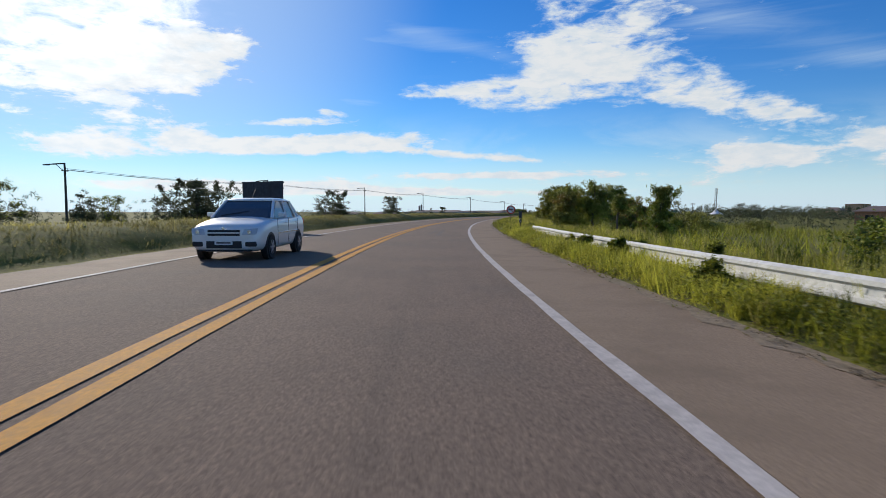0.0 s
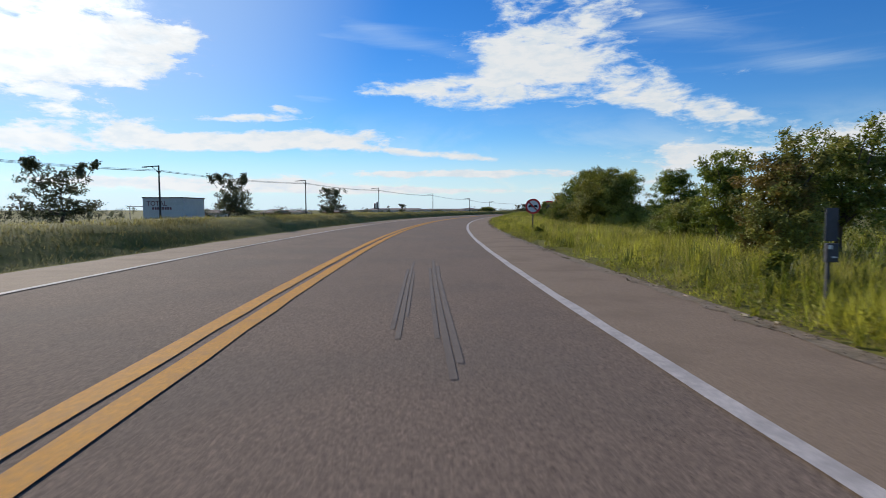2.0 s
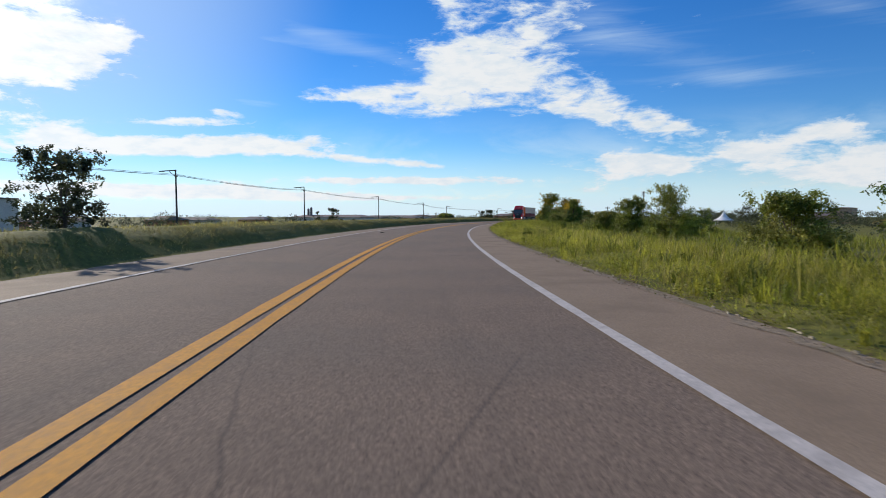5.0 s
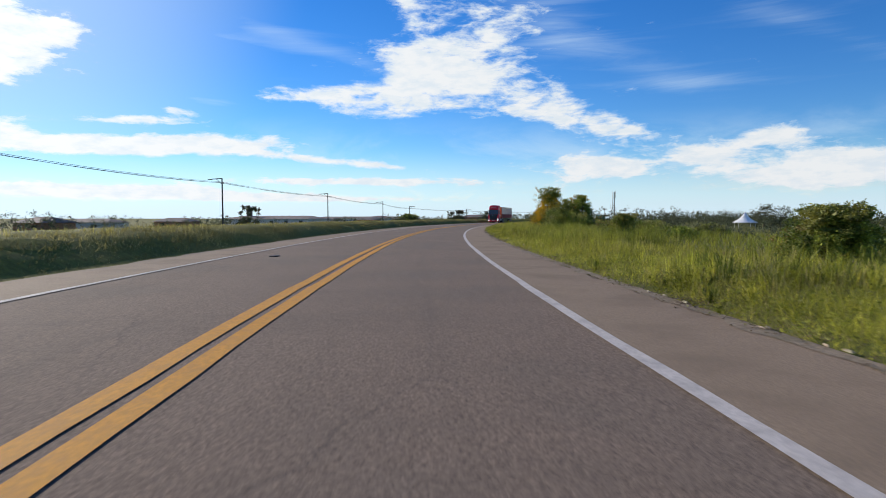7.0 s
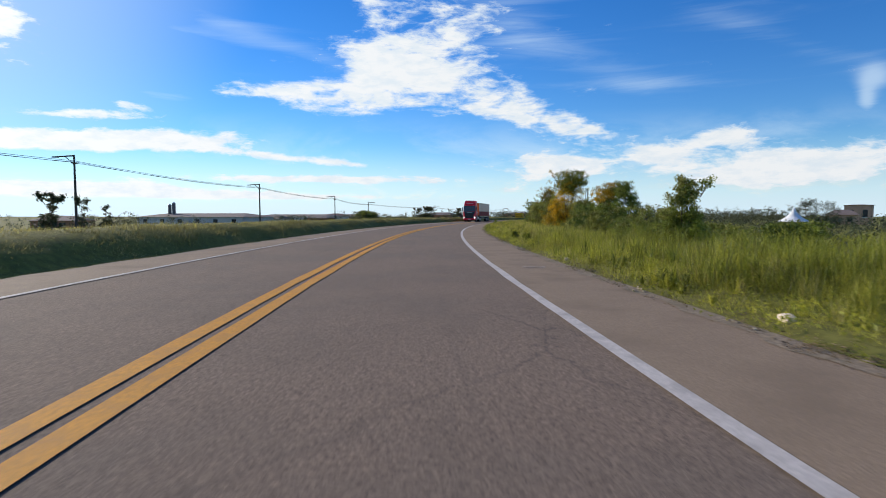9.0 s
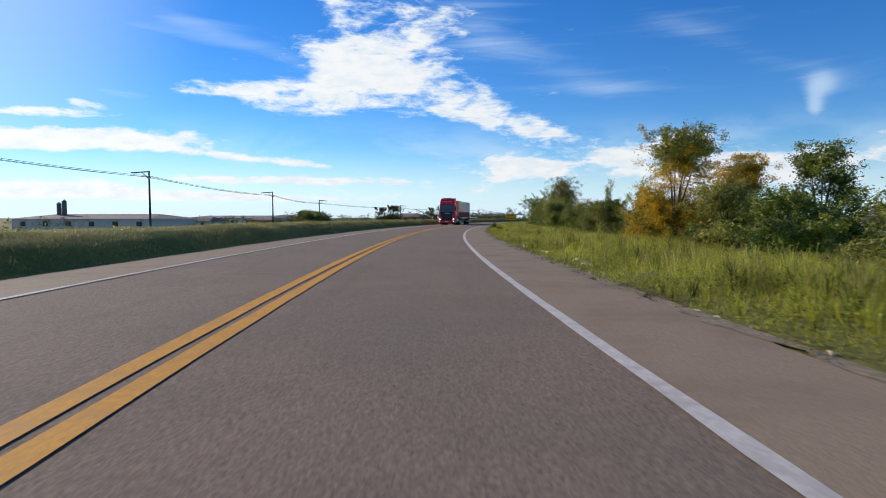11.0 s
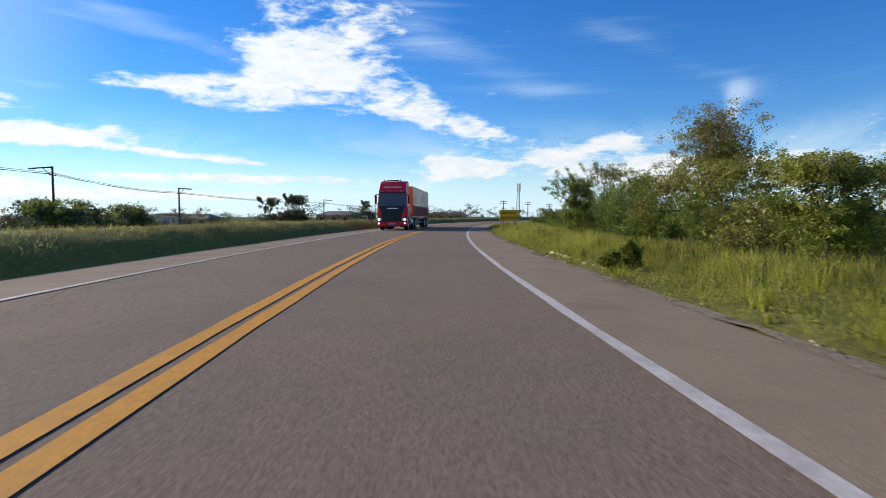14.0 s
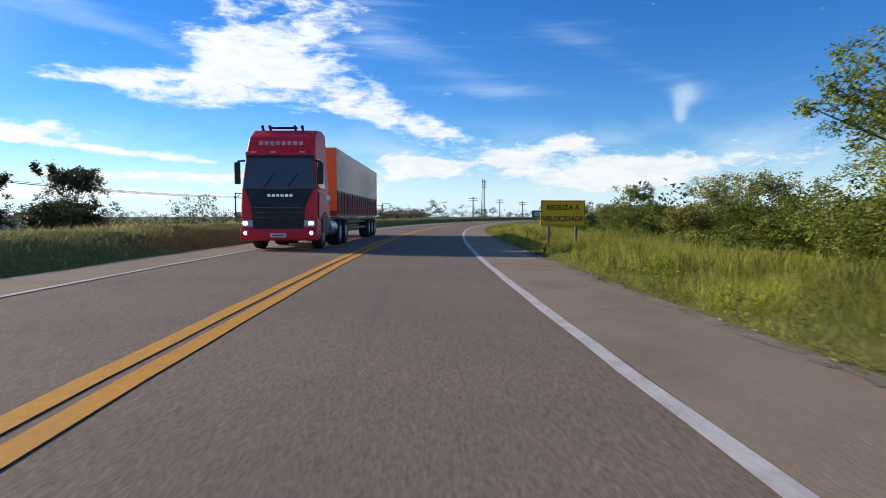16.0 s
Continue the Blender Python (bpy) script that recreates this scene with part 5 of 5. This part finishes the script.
def truck(s, lat):
    top = thing("truck", facing(s, lat, 0.0, 0.5), "red articulated truck with a grey tarpaulin trailer", "truck")
    # cab
    cab = part("cab", bms(prism, [(0.10, 0.42), (0.0, 0.62), (0.0, 1.35), (0.10, 1.84), (0.30, 2.86), (0.36, 3.02), (0.55, 3.46), (0.95, 3.72), (1.8, 3.80), (2.25, 3.72), (2.28, 0.95), (1.9, 0.80), (1.75, 0.55), (0.55, 0.40)], -1.24, 1.24, 0.09, 0.085, 1.9), M["red_paint"], top)
    cab.scale.z = 1.09
    part("windscreen", bms(prism, [(0.078, 1.86), (0.105, 1.86), (0.315, 2.84), (0.275, 2.84)], -1.185, 1.185, 0.0, 0.085, 1.9), M["car_glass"], cab, "dark windscreen")
    part("visor_shade", bms(box, -1.12, 1.12, 0.235, 0.30, 2.80, 2.875), M["black_plastic"], cab, "black band under the visor")
    part("visor", bms(prism, [(0.20, 2.88), (0.22, 2.97), (0.42, 3.02), (0.40, 2.88)], -1.13, 1.13, 0.02), M["red_paint"], cab, "red sun visor")
    part("grille", bms(loft, [[(-0.80, 0.05, 0.62), (0.80, 0.05, 0.62), (0.80, -0.03, 0.62), (-0.80, -0.03, 0.62)], [(-0.88, 0.05, 1.35), (0.88, 0.05, 1.35), (0.88, -0.03, 1.35), (-0.88, -0.03, 1.35)], [(-1.12, 0.13, 1.85), (1.12, 0.13, 1.85), (1.12, 0.066, 1.85), (-1.12, 0.066, 1.85)]]), M["black_plastic"], cab, "tall black front grille narrowing downwards")
    for z in (0.85, 1.0, 1.15, 1.3):
        part("grille_bar", bms(box, -0.78, 0.78, -0.045, -0.027, z - 0.012, z + 0.012), M["dark_glass"], cab)
    for i in range(6):
        x = -0.36 + 0.145 * i
        part("badge", bms(box, x, x + 0.10, 0.0, 0.035, 1.62, 1.69), M["chrome"], cab, "bright metal bar")
    for i in range(8):
        x = -0.74 + 0.19 * i
        part("roof_mark", bms(box, x, x + 0.13, 0.415, 0.50, 3.20, 3.32), M["pale_red"], cab, "pale painted bar")
    part("bumper", bms(prism, [(-0.03, 0.30), (-0.06, 0.36), (-0.06, 0.60), (-0.02, 0.68), (0.5, 0.68), (0.55, 0.34)], -1.25, 1.25, 0.03), M["red_paint"], cab)
    part("number_plate", bms(box, -0.26, 0.26, -0.075, -0.062, 0.40, 0.52), M["sign_white"], cab, "pale plate with plain bar")
    part("plate_bar", bms(box, -0.2, 0.2, -0.082, -0.076, 0.44, 0.48), M["pole"], cab)
    for x in (-1, 1):
        lamp = part("headlight", bms(box, min(x * 0.84, x * 1.2), max(x * 0.84, x * 1.2), -0.075, -0.02, 0.72, 0.92, 0.02), M["lamp_glass"], cab)
        part("bulb", bms(box, min(x * 1.0, x * 1.15), max(x * 1.0, x * 1.15), -0.085, -0.0755, 0.77, 0.87, 0.004), M["lit"], lamp, "lit headlamp bulb")
        fog = part("fog_light", bms(rod, (x * 1.08, -0.062, 0.53), (x * 1.08, -0.08, 0.53), 0.085, 0.075, 16), M["lamp_glass"], cab)
        part("bulb", bms(rod, (x * 1.08, -0.081, 0.53), (x * 1.08, -0.09, 0.53), 0.05, 0.05, 12), M["lit"], fog, "lit fog lamp bulb")
        arm = part("mirror_arm", bms(rod, (x * 1.15, 0.26, 2.72), (x * 1.37, 0.14, 2.68), 0.03), M["black_plastic"], cab)
        part("mirror", bms(box, x * 1.37 - 0.09, x * 1.37 + 0.09, 0.07, 0.2, 2.0, 2.66, 0.04), M["black_plastic"], arm, "tall black door mirror")
        part("side_window", bms(prism, [(0.36, 1.92), (0.52, 2.80), (1.38, 2.80), (1.38, 1.90)], x * 1.236, x * 1.248, 0.0, 0.085, 1.9), M["dark_glass"], cab)
        door = part("door", bms(prism, [(0.36, 0.95), (0.42, 1.80), (1.38, 1.80), (1.38, 0.95)], x * 1.246 - 0.012, x * 1.246 + 0.008, 0.006), M["red_paint"], cab)
        part("door_handle", bms(box, x * 1.262 - 0.012, x * 1.262 + 0.012, 1.15, 1.3, 1.25, 1.29), M["black_plastic"], door)
        part("side_stripe", bms(box, x * 1.247 - 0.006, x * 1.247 + 0.006, 1.5, 2.2, 1.55, 1.72), M["sign_white"], cab, "pale painted panel")
        part("wheel_arch", bms(prism, [(0.75, 0.5), (0.85, 1.05), (1.3, 1.2), (1.75, 1.05), (1.85, 0.5)], x * 1.16 - 0.11, x * 1.16 + 0.11), M["black_plastic"], cab)
    for x in (-0.85, -0.2, 0.75):
        part("marker_lamp", bms(box, x - 0.09, x + 0.09, 0.185, 0.20, 2.955, 2.985), M["sign_white"], cab, "small pale roof marker")
    for x in (-0.75, -0.5, 0.35, 0.6):
        part("roof_horn", bms(rod, (x, 1.0, 3.70), (x, 0.85, 3.83), 0.03, 0.055, 10), M["black_plastic"], cab, "black roof horn")
    part("roof_bar", bms(rod, (-0.5, 1.0, 3.80), (0.4, 1.0, 3.80), 0.035, 0.035, 8), M["black_plastic"], cab)
    part("wiper", bms(rod, (-0.5, 0.06, 1.88), (-0.2, 0.155, 2.3), 0.012, 0.012, 5), M["black_plastic"], cab)
    part("wiper", bms(rod, (0.25, 0.06, 1.88), (0.6, 0.155, 2.3), 0.012, 0.012, 5), M["black_plastic"], cab)
    # chassis
    part("chassis", bms(box, -0.5, 0.5, 0.5, 15.9, 0.72, 0.98, 0.02), M["black_plastic"], top)
    for x in (-1.02, 1.02):
        wheel(top, x, 1.3, 0.5, 0.32, M["alloy"])
        for y in (4.0, 5.3):
            wheel(top, x, y, 0.5, 0.5, M["alloy"])
        for y in (12.6, 13.85, 15.1):
            wheel(top, x, y, 0.5, 0.5, M["alloy"])
        part("fuel_tank", bms(rod, (x, 2.1, 0.72), (x, 3.2, 0.72), 0.3, 0.3, 18), M["alloy"], top)
        part("mudguard", bms(box, x - 0.26, x + 0.26, 3.45, 5.85, 1.06, 1.10, 0.01), M["black_plastic"], top)
        part("side_guard", bms(box, x * 1.15 - 0.02, x * 1.15 + 0.02, 6.2, 11.6, 0.55, 0.65), M["black_plastic"], top)
        part("side_guard", bms(box, x * 1.15 - 0.02, x * 1.15 + 0.02, 6.2, 11.6, 0.85, 0.95), M["black_plastic"], top)
        part("landing_leg", bms(box, x * 0.85 - 0.06, x * 0.85 + 0.06, 6.6, 6.75, 0.1, 1.1), M["pole"], top)
    # trailer
    trailer = part("trailer_bed", bms(box, -1.28, 1.28, 3.3, 16.0, 1.12, 1.34, 0.01), M["dark_red"], top)
    part("headboard", bms(box, -1.28, 1.28, 3.3, 3.36, 1.345, 3.76, 0.01), M["orange_sheet"], trailer, "orange trailer headboard")
    part("tailboard", bms(box, -1.28, 1.28, 15.94, 16.0, 1.345, 3.74, 0.01), M["dark_red"], trailer)
    for x in (-1, 1):
        for i in range(3):
            z = 1.36 + 0.235 * i
            part("side_board", bms(box, x * 1.265 - 0.012, x * 1.265 + 0.012, 3.37, 15.93, z, z + 0.215, 0.005), M["dark_red"], trailer, "dusty dark red side board")
        for i in range(18):
            y = 3.45 + 0.7 * i
            part("stake", bms(box, x * 1.29 - 0.013, x * 1.29 + 0.03, y - 0.035, y + 0.035, 1.2, 2.12), M["dark_red"], trailer)
        bm = bmesh.new()
        n = 76
        rows = []
        for i in range(n + 1):
            y = 3.37 + (15.93 - 3.37) * i / n
            puffed = 0.016 * math.sin(i * math.pi / 2) + 0.008 * math.sin(i * 1.7)
            rows.append([bm.verts.new((x * (1.262 + puffed * k), y, z)) for z, k in ((2.06, 0.4), (2.5, 1.0), (3.1, 1.0), (3.72, 0.3))])
        for a, b in zip(rows, rows[1:]):
            for j in range(3):
                bm.faces.new((a[j], b[j], b[j + 1], a[j + 1]))
        bmesh.ops.solidify(bm, geom=bm.faces[:], thickness=0.008)
        part("side_curtain", bm, M["tarpaulin"], trailer, "dusty grey tarpaulin side")
        for i in range(24):
            y = 3.5 + 0.52 * i
            part("strap", bms(box, x * 1.292 - 0.004, x * 1.292 + 0.004, y - 0.02, y + 0.02, 1.95, 2.2), M["sign_white"], trailer)
    bm = bmesh.new()
    box(bm, -1.27, 1.27, 3.34, 15.96, 3.725, 3.76, 0.012)
    part("roof_cover", bm, M["tarpaulin"], trailer)
    for i in range(17):
        y = 3.7 + 0.72 * i
        part("roof_bow", bms(rod, (-1.25, y, 3.77), (1.25, y, 3.77), 0.03, 0.03, 6), M["tarpaulin"], trailer)


truck(214.7, -4.6)


def body_ring(y, half, low, high, tuck=0.06, crown=0.03):
    """Half-width, sill and top of a car body at y; rounded shoulders."""
    pts = [(0.0, low), (half * 0.8, low), (half * 0.97, low + 0.10), (half, low + (high - low) * 0.45), (half * 0.985, high - 0.16), (half * 0.93, high - 0.05), (half * 0.72, high - 0.005 + crown * 0.4), (0.0, high + crown)]
    right = [(x, y, z) for x, z in pts]
    return right + [(-x, yy, z) for x, yy, z in reversed(right[1:-1])]


def sedan(s, lat):
    top = thing("car", facing(s, lat, 0.0, 1.0), "silver compact saloon car on the opposite lane", "car")
    rings = [(0.00, 0.64, 0.33, 0.66), (0.04, 0.74, 0.25, 0.76), (0.16, 0.80, 0.20, 0.83), (0.40, 0.82, 0.19, 0.89), (0.80, 0.825, 0.19, 0.945), (1.05, 0.825, 0.19, 0.98), (1.30, 0.825, 0.19, 1.00), (2.0, 0.83, 0.19, 1.01), (2.9, 0.825, 0.19, 1.03), (3.3, 0.82, 0.21, 1.06), (3.75, 0.81, 0.24, 1.07), (4.05, 0.77, 0.28, 1.03), (4.12, 0.70, 0.34, 0.94)]
    body = part("body", bms(loft, [body_ring(*r) for r in rings]), M["silver_paint"], top, smooth=True)
    rounded = body.modifiers.new("rounded", "SUBSURF")
    rounded.levels = rounded.render_levels = 2
    # cabin: glass all round, roof and pillars
    def cab_ring(z, y0, y1, half):
        return [(x * half, y, z) for x, y in ((-0.86, y0), (0.86, y0), (1.0, y0 + 0.14), (1.0, y1 - 0.14), (0.86, y1), (-0.86, y1), (-1.0, y1 - 0.14), (-1.0, y0 + 0.14))]
    part("window", bms(loft, [cab_ring(0.97, 1.08, 3.60, 0.755), cab_ring(1.20, 1.38, 3.36, 0.69), cab_ring(1.40, 1.70, 3.08, 0.62)]), M["car_glass"], body, "car glass greyed for the lit interior")
    part("roof", bms(loft, [cab_ring(1.392, 1.66, 3.12, 0.635), cab_ring(1.445, 1.76, 3.02, 0.605), cab_ring(1.475, 1.98, 2.8, 0.49)]), M["silver_paint"], body, smooth=True)
    for x in (-1, 1):
        for (y0, z0, x0), (y1, z1, x1) in (((1.14, 0.96, 0.735), (1.74, 1.41, 0.595)), ((2.25, 0.97, 0.757), (2.28, 1.41, 0.632)), ((3.50, 0.97, 0.735), (3.04, 1.41, 0.60)), ((3.08, 0.97, 0.757), (2.90, 1.41, 0.625))):
            part("pillar", bms(rod, (x * x0, y0, z0), (x * x1, y1, z1), 0.045, 0.035, 6), M["silver_paint"], body)
        lamp = part("headlight", bms(loft, [[(x * a, b, c) for a, b, c in ((0.42, 0.00, 0.60), (0.72, 0.045, 0.61), (0.745, 0.10, 0.745), (0.46, 0.045, 0.735))], [(x * a, b - 0.03, c) for a, b, c in ((0.42, 0.00, 0.60), (0.72, 0.045, 0.61), (0.745, 0.10, 0.745), (0.46, 0.045, 0.735))]]), M["lamp_glass"], body, "clear headlight")
        part("reflector", bms(rod, (x * 0.58, -0.002, 0.665), (x * 0.58, -0.022, 0.665), 0.05, 0.045, 12), M["chrome"], lamp)
        part("side_intake", bms(box, min(x * 0.47, x * 0.72), max(x * 0.47, x * 0.72), 0.0, 0.10, 0.335, 0.45, 0.03), M["black_plastic"], body)
        part("mirror", bms(box, x * 0.88 - 0.09, x * 0.88 + 0.09, 1.40, 1.50, 1.0, 1.11, 0.03), M["silver_paint"], body)
        part("side_moulding", bms(box, x * 0.832 - 0.01, x * 0.832 + 0.01, 1.35, 3.1, 0.60, 0.625, 0.004), M["chrome"], body, "bright side strip")
        for y in (1.33, 2.26, 3.12):
            part("door_gap", bms(box, x * 0.820 - 0.006, x * 0.820 + 0.006, y - 0.002, y + 0.002, 0.32, 0.95), M["black_plastic"], body)
        for y in (2.02, 2.95):
            part("door_handle", bms(box, x * 0.836 - 0.014, x * 0.836 + 0.014, y - 0.09, y + 0.09, 0.84, 0.865, 0.006), M["silver_paint"], body)
        for y in (0.78, 3.18):
            part("wheel_arch", bms(rod, (x * 0.70, y, 0.30), (x * 0.823, y, 0.30), 0.345, 0.345, 28), M["black_plastic"], body)
            wheel(top, x * 0.755, y, 0.295, 0.19, M["alloy"], 6)
        part("tail_light", bms(box, x * 0.62 - 0.12, x * 0.62 + 0.12, 4.06, 4.12, 0.78, 0.94, 0.01), M["sign_red"], body)
    part("grille", bms(box, -0.36, 0.36, -0.014, 0.05, 0.58, 0.71, 0.012), M["black_plastic"], body)
    for z in (0.645,):
        part("grille_bar", bms(box, -0.37, 0.37, -0.026, -0.0125, z - 0.014, z + 0.014, 0.004), M["silver_paint"], body)
    part("aerial", bms(rod, (0, 1.9, 1.46), (0, 2.2, 1.75), 0.006, 0.004, 5), M["black_plastic"], body)
    part("wiper", bms(rod, (-0.5, 1.14, 1.03), (0.15, 1.28, 1.14), 0.01, 0.008, 5), M["black_plastic"], body)
    part("badge", bms(rod, (0, -0.025, 0.745), (0, -0.035, 0.745), 0.035, 0.03, 16), M["chrome"], body)
    part("air_intake", bms(box, -0.40, 0.40, -0.008, 0.08, 0.30, 0.46, 0.012), M["black_plastic"], body)
    part("number_plate", bms(box, -0.20, 0.20, -0.022, -0.009, 0.375, 0.475), M["sign_white"], body, "pale plate with plain bar")
    part("plate_bar", bms(box, -0.16, 0.16, -0.027, -0.0225, 0.405, 0.445), M["pole"], body)
    part("sill_strip", bms(box, -0.60, 0.60, 0.03, 0.1, 0.235, 0.265, 0.01), M["black_plastic"], body)


sedan(12.7, -4.25)
